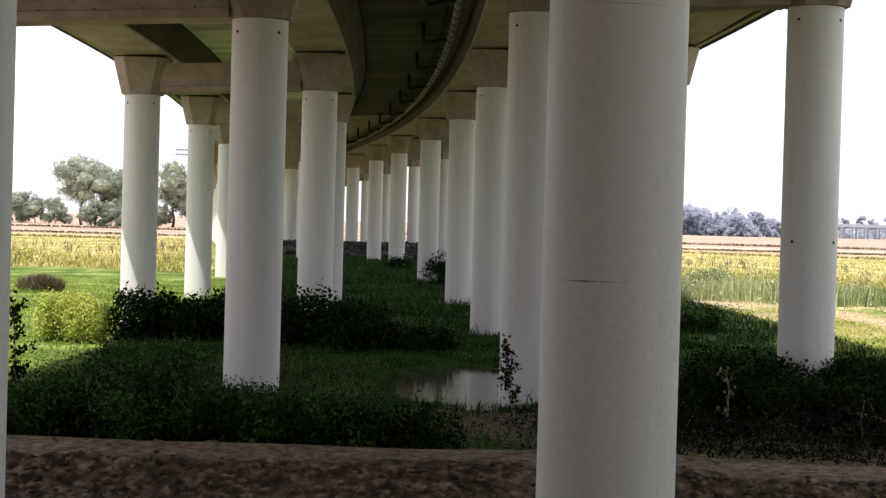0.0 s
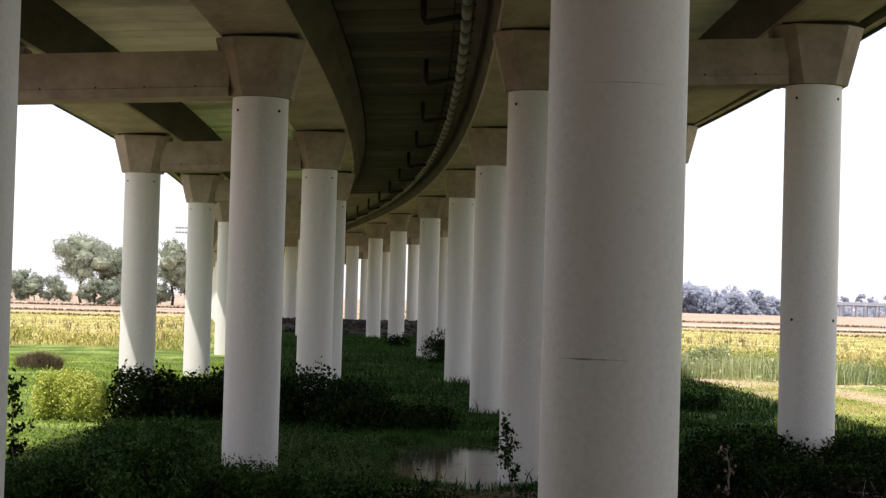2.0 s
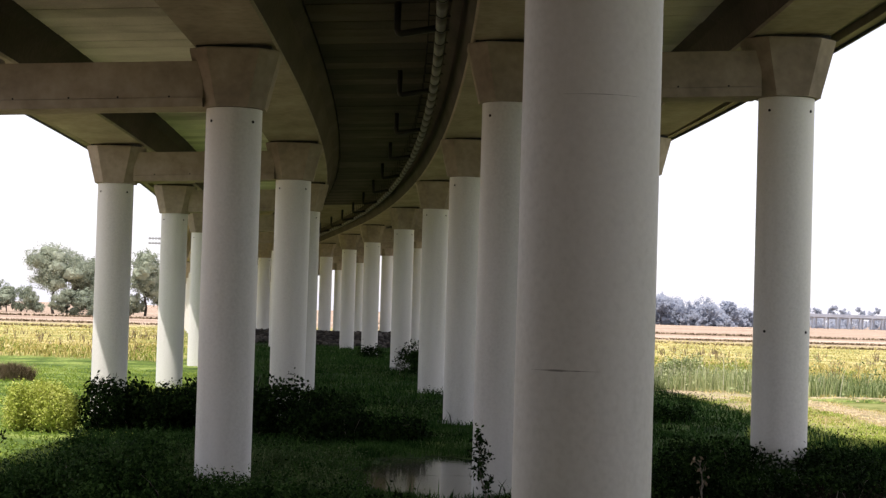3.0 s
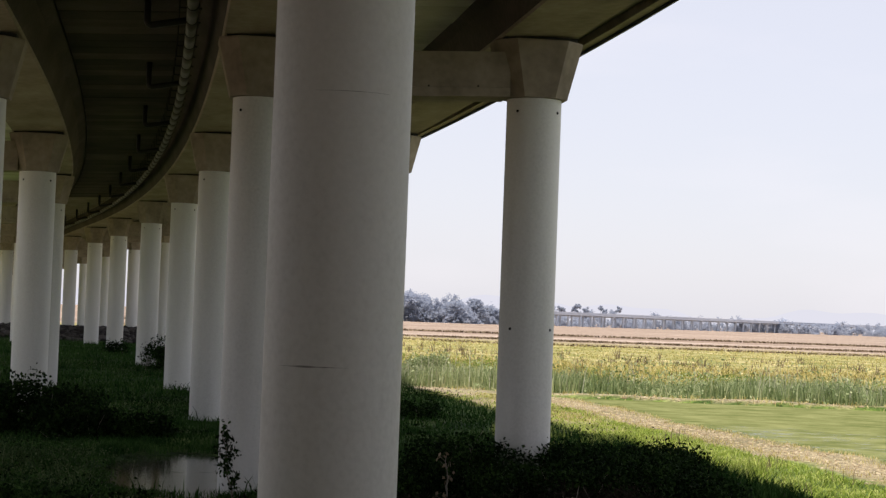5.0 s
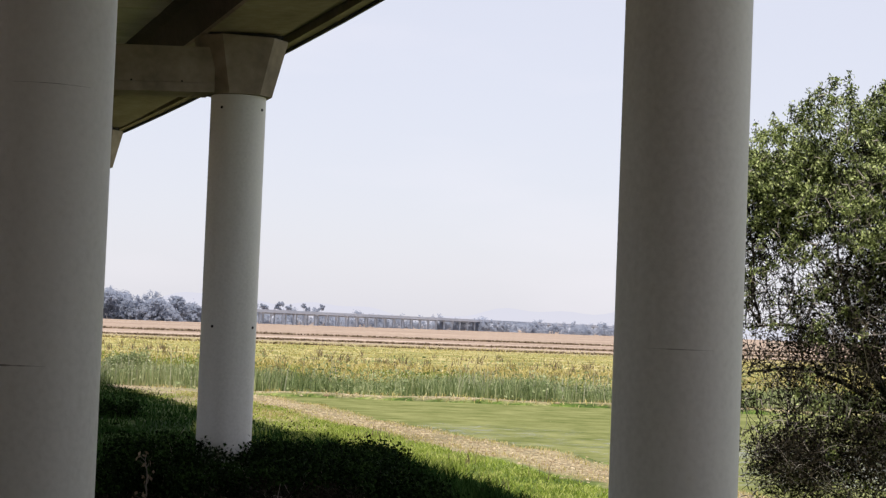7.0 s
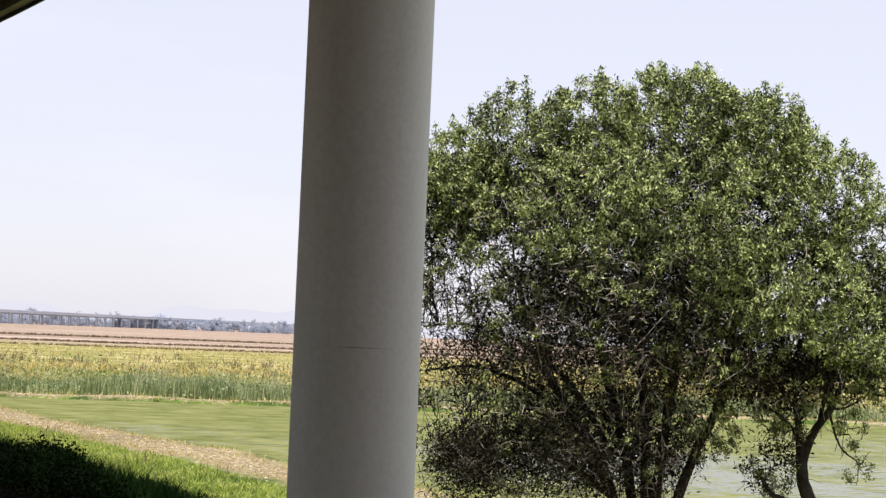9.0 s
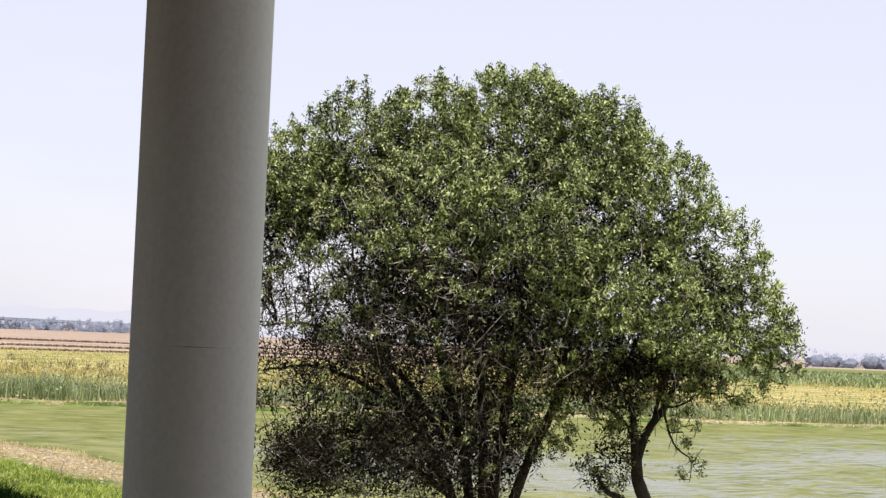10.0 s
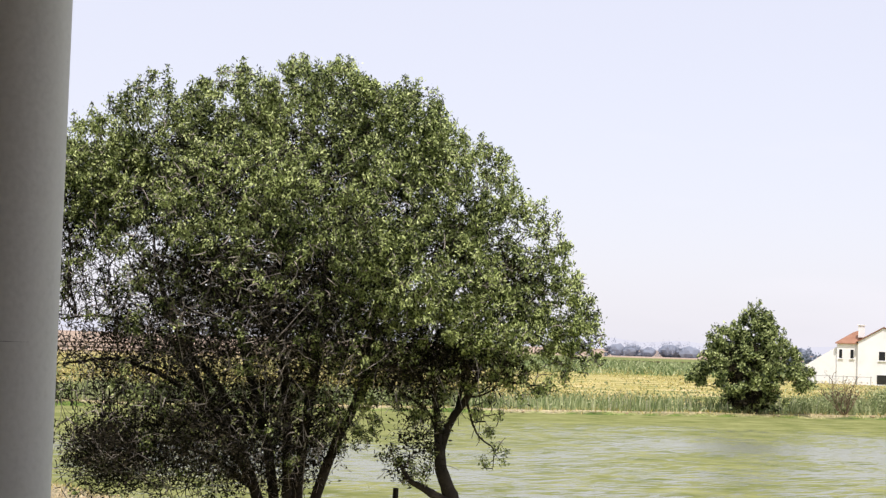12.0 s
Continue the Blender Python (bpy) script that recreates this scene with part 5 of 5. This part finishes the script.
tagged(blades("dry_stalks", sx, sy, ground_z(sx, sy), rng.uniform(0.4, 1.3, len(x))[k], 0.08, DRY, 0.55), "tall dark stalks standing in the yellow fields", "weeds", kind="stuff")

# the dry tussock in the meadow
tussock = thing("dry_tussock", "dense tuft of dry brown stalks in the meadow", "grass tuft", at=(-23.3, 105.3, float(ground_z(-23.3, 105.3))))
a, r = rng.uniform(0, 2 * np.pi, 3400), np.sqrt(rng.random(3400))
tagged(blades("stalk_mass", 1.3 * r * np.cos(a), 0.7 * r * np.sin(a), 0 * a, 1.0 - 0.45 * r * r, 0.05, DRY, 0.75, tussock), kind="stuff")

# tufts along the pond's edge
a = rng.uniform(0, 2 * np.pi, 7000)
r = rng.uniform(0.88, 1.18, 7000) + 0.05 * np.sin(5 * a)
px, py = 0.85 + 2.35 * r * np.sign(np.cos(a)) * np.sqrt(np.abs(np.cos(a))), 55.0 + 7.5 * r * np.sign(np.sin(a)) * np.sqrt(np.abs(np.sin(a)))
k = rng.random(7000) < 0.55 + 0.45 * waves(px, py, 3.0)
tagged(blades("tussocks", px[k], py[k], ground_z(px[k], py[k]), 0.2, 0.03, GRASS, 0.9), "grass tufts along the pond's edge", "grass", kind="stuff")

# clods along the earth ridge
x, y, z = scatter(7500, -13, 13, 29.6, 36.0, None)
k = rng.random(len(x)) < 0.06 + 0.94 * (y + 0.05 * x < 33.25) * (y + 0.05 * x > 31.2) + 0.2 * (y + 0.05 * x < 31.2)
x, y, z = x[k], y[k], z[k]
g = (1 + 5 ** 0.5) / 2
knob_v = np.array([(-1, g, 0), (1, g, 0), (-1, -g, 0), (1, -g, 0), (0, -1, g), (0, 1, g), (0, -1, -g), (0, 1, -g), (g, 0, -1), (g, 0, 1), (-g, 0, -1), (-g, 0, 1)]) / 1.9
knob_f = np.array([(0, 11, 5), (0, 5, 1), (0, 1, 7), (0, 7, 10), (0, 10, 11), (1, 5, 9), (5, 11, 4), (11, 10, 2), (10, 7, 6), (7, 1, 8), (3, 9, 4), (3, 4, 2), (3, 2, 6), (3, 6, 8), (3, 8, 9), (4, 9, 5), (2, 4, 11), (6, 2, 10), (8, 6, 7), (9, 8, 1)])


def lumps(name, label, x, y, z, lo, hi, material):
    n = len(x)
    s = rng.uniform(lo, hi, (n, 1, 1)) * rng.uniform(0.6, 1.3, (n, 1, 3))
    s = s * np.array([1, 1, 0.65])
    v = knob_v[None] * s * rng.uniform(0.75, 1.25, (n, 12, 1))
    v = v + np.stack([x, y, z], 1)[:, None, :]
    f = knob_f[None] + 12 * np.arange(n)[:, None, None]
    return tagged(soup(name, v.reshape(-1, 3), f.reshape(-1, 3), material), label, "stones", kind="stuff")


lumps("clods", "brown clods and stones on the earth ridge", x, y, z - 0.02, 0.015, 0.115, CLOD)
y = 34 + 79 * rng.random(5500) ** 1.2
x = track_x(y) + rng.normal(size=5500) * 0.85
lumps("clods", "tan clods and crumbs of earth along the track", x, y, ground_z(x, y) - 0.01, 0.02, 0.085, TAN_CLOD)
x, y, z = scatter(3000, 24, 150, 60, 116, lambda x, y: np.abs(y - bank_y(x) - 0.8 + 0.5 * waves(x, y, 1.4)) < 1.3)
lumps("clods", "pale clods of earth along the paddy's far edge", x, y, z - 0.01, 0.05, 0.16, TAN_CLOD)
x, y, z = scatter(40, -14, 14, 29.5, 33.2, None)
lumps("stones", "pale stones lying on the earth ridge", x, y, z, 0.03, 0.09, PALE_STONE)
x, y, z = scatter(2600, -21, 18, 199, 209, None)
lumps("rubble", "dark rubble on the far dyke's slope", x, y, z + 0.05, 0.25, 0.6, STONE)

# a log and a post
bm = bmesh.new()
tube(bm, [(-0.1, 0.3, 0.12), (0.3, 0, 0.06), (1.1, -0.5, -0.16), (2.4, -0.9, -0.45)], [0.035, 0.05, 0.06, 0.05], 7)
log = tagged(part("branch", bm, TWIG), "bare fallen branch on the bramble's edge", "branch")
log.location = (9.65, 41.6, float(ground_z(9.65, 41.6)) + 0.46)
bm = bmesh.new()
tube(bm, [(0, 0, -0.4), (0.01, 0, 0.6), (0.03, 0, 1.25)], [0.085, 0.08, 0.07], 8)
px, py = to_plan(38.15, 46.0)
post = tagged(part("fence_post", bm, WOODPOST), "dark wooden post by the flooded field", "post")
post.location = (px, py, float(ground_z(px, py)))


# ---- the white farmhouse ----
def house(at, turn):
    h = thing("farmhouse", "white farmhouse with an orange tiled roof", "house", at=(at[0], at[1], 0))
    h.rotation_euler = (0, 0, radians(turn))

    def prism(name, profile, y0, y1, material, label, parent=h):
        bm = bmesh.new()
        rings(bm, [[(x, y0, z) for x, z in profile], [(x, y1, z) for x, z in profile]])
        return part(name, bm, material, parent, label)

    prism("wall", [(-4.3, -0.3), (-0.98, -0.3), (-0.98, 6.7), (-4.3, 6.6)], 0, 9, LIME, "white plastered wing")
    prism("wall", [(-1.0, -0.3), (7.5, -0.3), (7.5, 6.6), (3.0, 9.2), (-1.0, 6.9)], -1.0, 9, LIME, "white plastered gable wall")
    prism("annex", [(-10.0, -0.3), (-4.32, -0.3), (-4.32, 6.0), (-10.0, 2.4)], 0.6, 6, LIME, "white lean-to annex")
    bm = bmesh.new()
    low = [(-4.6, -0.35, 6.5), (-0.2, -0.35, 6.5), (-0.2, 4.5, 8.95), (-1.9, 4.5, 8.25), (-4.6, 4.5, 6.6)]
    rings(bm, [low, [(x, y, z + 0.16) for x, y, z in low]])
    part("roof", bm, ROOF, h, "orange clay tiled roof slope")
    for x0, z0, x1, z1 in ((-1.35, 6.80, 3.0, 9.30), (7.85, 6.5, 3.0, 9.30)):
        prism("roof", [(x0, z0 - 0.04), (x1, z1 - 0.04), (x1, z1 + 0.12), (x0, z0 + 0.12)], -1.25, 9.25, ROOF, "orange clay tiled roof slope")
    bm = box(bmesh.new(), (1.0, 0.9, 2.0), pose(-0.5, 1.6, 8.6), 0.03)
    box(bm, (1.3, 1.2, 0.16), pose(-0.5, 1.6, 9.6), 0.03)
    part("chimney", bm, LIME, h, "white plastered chimney")
    for x, z, w, d in ((-3.7, 4.9, 0.5, 1.4), (-1.9, 4.9, 0.5, 1.4), (2.8, 4.7, 1.0, 1.4), (2.9, 0.9, 1.7, 1.5)):
        front = 0.0 if x < -1 else -1.0
        win = part("window", box(bmesh.new(), (w + 0.2, 0.10, d + 0.2), pose(x, front - 0.01, z), 0.01), LIME, h, "window with a pale surround")
        part("pane", box(bmesh.new(), (w, 0.05, d), pose(x, front - 0.05, z), 0.005), DARKPANE, win, "dark glass")
        part("sill", box(bmesh.new(), (w + 0.35, 0.22, 0.08), pose(x, front - 0.10, z - d / 2 - 0.14), 0.01), LIME, win)
    for k in range(7):
        part("fence_picket", box(bmesh.new(), (0.12, 0.12, 1.6), pose(-11.5 + 2.1 * k, -9.0, 0.7), 0.01), STEEL, h)
    part("fence_rail", box(bmesh.new(), (13.0, 0.05, 0.08), pose(-5.2, -9.08, 1.35)), STEEL, h)
    return h


house(to_plan(52.57, 300.0), -52.6)


# ---- distance ----
def far_tree(label, at, h, w, n, size, material, group, lob=5, base=0.16, core=True, thick=0.82):
    """A far tree whose crown begins at base, a share of its height; core fills the crown's inside."""
    z = 0.0
    ob = thing("tree", label, "tree", group, at=(at[0], at[1], z))
    r = random.Random(int(at[0] * 3 + at[1]))
    bm = bmesh.new()
    lean = r.uniform(-0.06, 0.06) * w
    limb(bm, (0, 0, -0.3), (lean, 0, h * max(0.5, base + 0.2)), h * 0.024, h * 0.012, 0.03, 4, 6)
    bark = HAZY_BARK if material == FARTHER_LEAF else BARK
    part("trunk", bm, bark, ob)
    lobes = []
    for k in range(lob):
        f = k / max(1, lob - 1)
        rad = w * (0.20 + 0.16 * math.sin(math.pi * (0.2 + 0.6 * f))) * r.uniform(0.7, 1.15)
        c = (r.uniform(-0.34, 0.34) * w * (1.15 - 0.5 * f), r.uniform(-0.25, 0.25) * w, h * (base + (0.84 - base) * f))
        bm = bmesh.new()
        limb(bm, (lean * 0.6, 0, h * (0.2 + 0.25 * base)), c, h * 0.011, h * 0.004, 0.08, 4, 5)
        part("limb", bm, bark, ob)
        lobes.append((*c, rad * 0.82, rad * thick, max(h * 0.13, rad * 0.55) * r.uniform(0.8, 1.15), 1.0))
    # Thin crowns turn their leaves to sun and viewer, which flattens them like haze.
    leaves("crown", blob_points(n, lobes, 0.6, w * 0.03, max(40, n // 40)), size, material, ob, 0.7, up=(0, 0, 0.4) if thick > 0.5 else (-1.2, -2.6, 2.6))
    if not core:
        return ob
    bm = bmesh.new()
    for x, y, z, rx, ry, rz, _ in lobes:
        ball = bmesh.ops.create_icosphere(bm, subdivisions=2, radius=1.0)["verts"]
        turn = r.uniform(0, 6.28)
        for v in ball:
            k = 0.58 + 0.10 * math.sin(5.3 * v.co.x + 4.1 * v.co.z + turn) * math.cos(4.7 * v.co.y + 2 * turn) + r.uniform(-0.07, 0.07)
            v.co = Vector((x + v.co.x * k * rx, y + v.co.y * k * ry, z + v.co.z * k * rz))
    part("inner_foliage", bm, material, ob)
    return ob


WEST = "tall grey-green tree beyond the western fields"
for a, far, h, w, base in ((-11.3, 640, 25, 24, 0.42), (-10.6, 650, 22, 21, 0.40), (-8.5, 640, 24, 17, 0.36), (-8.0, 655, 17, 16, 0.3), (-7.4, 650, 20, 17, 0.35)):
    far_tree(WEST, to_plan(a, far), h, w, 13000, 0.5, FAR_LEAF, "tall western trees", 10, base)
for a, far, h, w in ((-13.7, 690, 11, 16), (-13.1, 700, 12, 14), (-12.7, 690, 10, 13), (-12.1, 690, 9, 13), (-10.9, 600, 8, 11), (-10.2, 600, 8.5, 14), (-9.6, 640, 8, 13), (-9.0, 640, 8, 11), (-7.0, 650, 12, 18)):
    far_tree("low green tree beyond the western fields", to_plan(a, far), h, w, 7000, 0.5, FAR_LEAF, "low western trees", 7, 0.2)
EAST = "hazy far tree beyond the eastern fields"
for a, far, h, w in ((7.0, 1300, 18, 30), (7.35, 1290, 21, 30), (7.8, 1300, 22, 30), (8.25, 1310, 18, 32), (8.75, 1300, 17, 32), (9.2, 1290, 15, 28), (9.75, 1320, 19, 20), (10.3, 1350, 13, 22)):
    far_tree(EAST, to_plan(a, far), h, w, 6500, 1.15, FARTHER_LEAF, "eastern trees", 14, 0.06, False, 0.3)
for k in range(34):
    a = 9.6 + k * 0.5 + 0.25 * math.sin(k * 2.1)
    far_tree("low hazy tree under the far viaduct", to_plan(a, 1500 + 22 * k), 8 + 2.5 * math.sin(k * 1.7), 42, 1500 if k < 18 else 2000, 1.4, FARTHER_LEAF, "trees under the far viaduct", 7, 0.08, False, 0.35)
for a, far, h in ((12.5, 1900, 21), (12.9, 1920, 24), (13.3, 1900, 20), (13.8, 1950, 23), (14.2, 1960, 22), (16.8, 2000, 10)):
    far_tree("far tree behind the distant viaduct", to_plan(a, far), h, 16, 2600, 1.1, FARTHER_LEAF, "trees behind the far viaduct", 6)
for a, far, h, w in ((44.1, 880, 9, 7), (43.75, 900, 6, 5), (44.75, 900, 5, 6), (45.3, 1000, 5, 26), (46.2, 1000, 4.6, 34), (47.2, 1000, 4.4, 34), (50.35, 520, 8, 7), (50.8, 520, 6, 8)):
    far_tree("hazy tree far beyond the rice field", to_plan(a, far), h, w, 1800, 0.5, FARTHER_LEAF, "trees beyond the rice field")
far_tree("dark tree behind the farmhouse", to_plan(53.4, 330), 15, 9, 2600, 0.7, LEAF, "farmhouse trees")

# the distant stretch of viaduct, paled by painted haze
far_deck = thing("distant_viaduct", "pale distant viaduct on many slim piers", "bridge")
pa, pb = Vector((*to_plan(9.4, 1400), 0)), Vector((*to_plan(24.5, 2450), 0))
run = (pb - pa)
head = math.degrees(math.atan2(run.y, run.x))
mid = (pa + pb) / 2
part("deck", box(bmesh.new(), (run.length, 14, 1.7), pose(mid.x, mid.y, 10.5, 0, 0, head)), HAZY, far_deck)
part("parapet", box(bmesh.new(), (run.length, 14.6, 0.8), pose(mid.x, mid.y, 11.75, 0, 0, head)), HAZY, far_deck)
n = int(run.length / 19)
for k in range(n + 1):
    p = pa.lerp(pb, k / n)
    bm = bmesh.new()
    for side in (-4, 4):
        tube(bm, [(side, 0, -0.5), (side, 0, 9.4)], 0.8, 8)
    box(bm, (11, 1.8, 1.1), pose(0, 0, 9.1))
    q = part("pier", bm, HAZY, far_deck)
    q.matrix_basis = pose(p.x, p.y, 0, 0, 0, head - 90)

# floodlight frame on a mast
mx, my = to_plan(-8.18, 290.0)
mast = thing("floodlight_mast", "thin steel mast with two rows of floodlights", "mast", at=(mx, my, 0))
bm = bmesh.new()
tube(bm, [(1.35, 0, -0.3), (1.35, 0, 15.2)], [0.12, 0.07], 8)
part("pole", bm, STEEL, mast)
for z in (14.2, 14.95):
    row = part("lamp_bar", box(bmesh.new(), (2.9, 0.2, 0.14), pose(0, 0, z), 0.03), STEEL, mast, "bar of floodlights")
    for k in range(6):
        part("lamp", box(bmesh.new(), (0.36, 0.3, 0.34), pose(-1.25 + 0.5 * k, -0.2, z), 0.03), STEEL, row)


# hills on the horizon
def hills(name, label, far, a0, a1, peak, seed):
    r = random.Random(seed)
    ph = [r.uniform(0, 6.28) for _ in range(5)]
    bm = bmesh.new()
    loops = []
    for k in range(161):
        a = a0 + (a1 - a0) * k / 160
        e = smooth(0, 0.12, k / 160) * smooth(1, 0.88, k / 160)
        h = peak * float(e) * (0.62 + 0.2 * math.sin(a * 0.55 + ph[0]) + 0.12 * math.sin(a * 1.3 + ph[1]) + 0.06 * math.sin(a * 3.1 + ph[2]))
        x, y = to_plan(a, far)
        x1, y1 = to_plan(a, far + 350)
        loops.append([(x, y, -2), (x1, y1, max(h, 0.5)), (x1 * 1.05, y1 * 1.05, -2)])
    rings(bm, loops, False, False)
    return tagged(part(name, bm, HILL, None, smooth=True), label, "hills", kind="structure")


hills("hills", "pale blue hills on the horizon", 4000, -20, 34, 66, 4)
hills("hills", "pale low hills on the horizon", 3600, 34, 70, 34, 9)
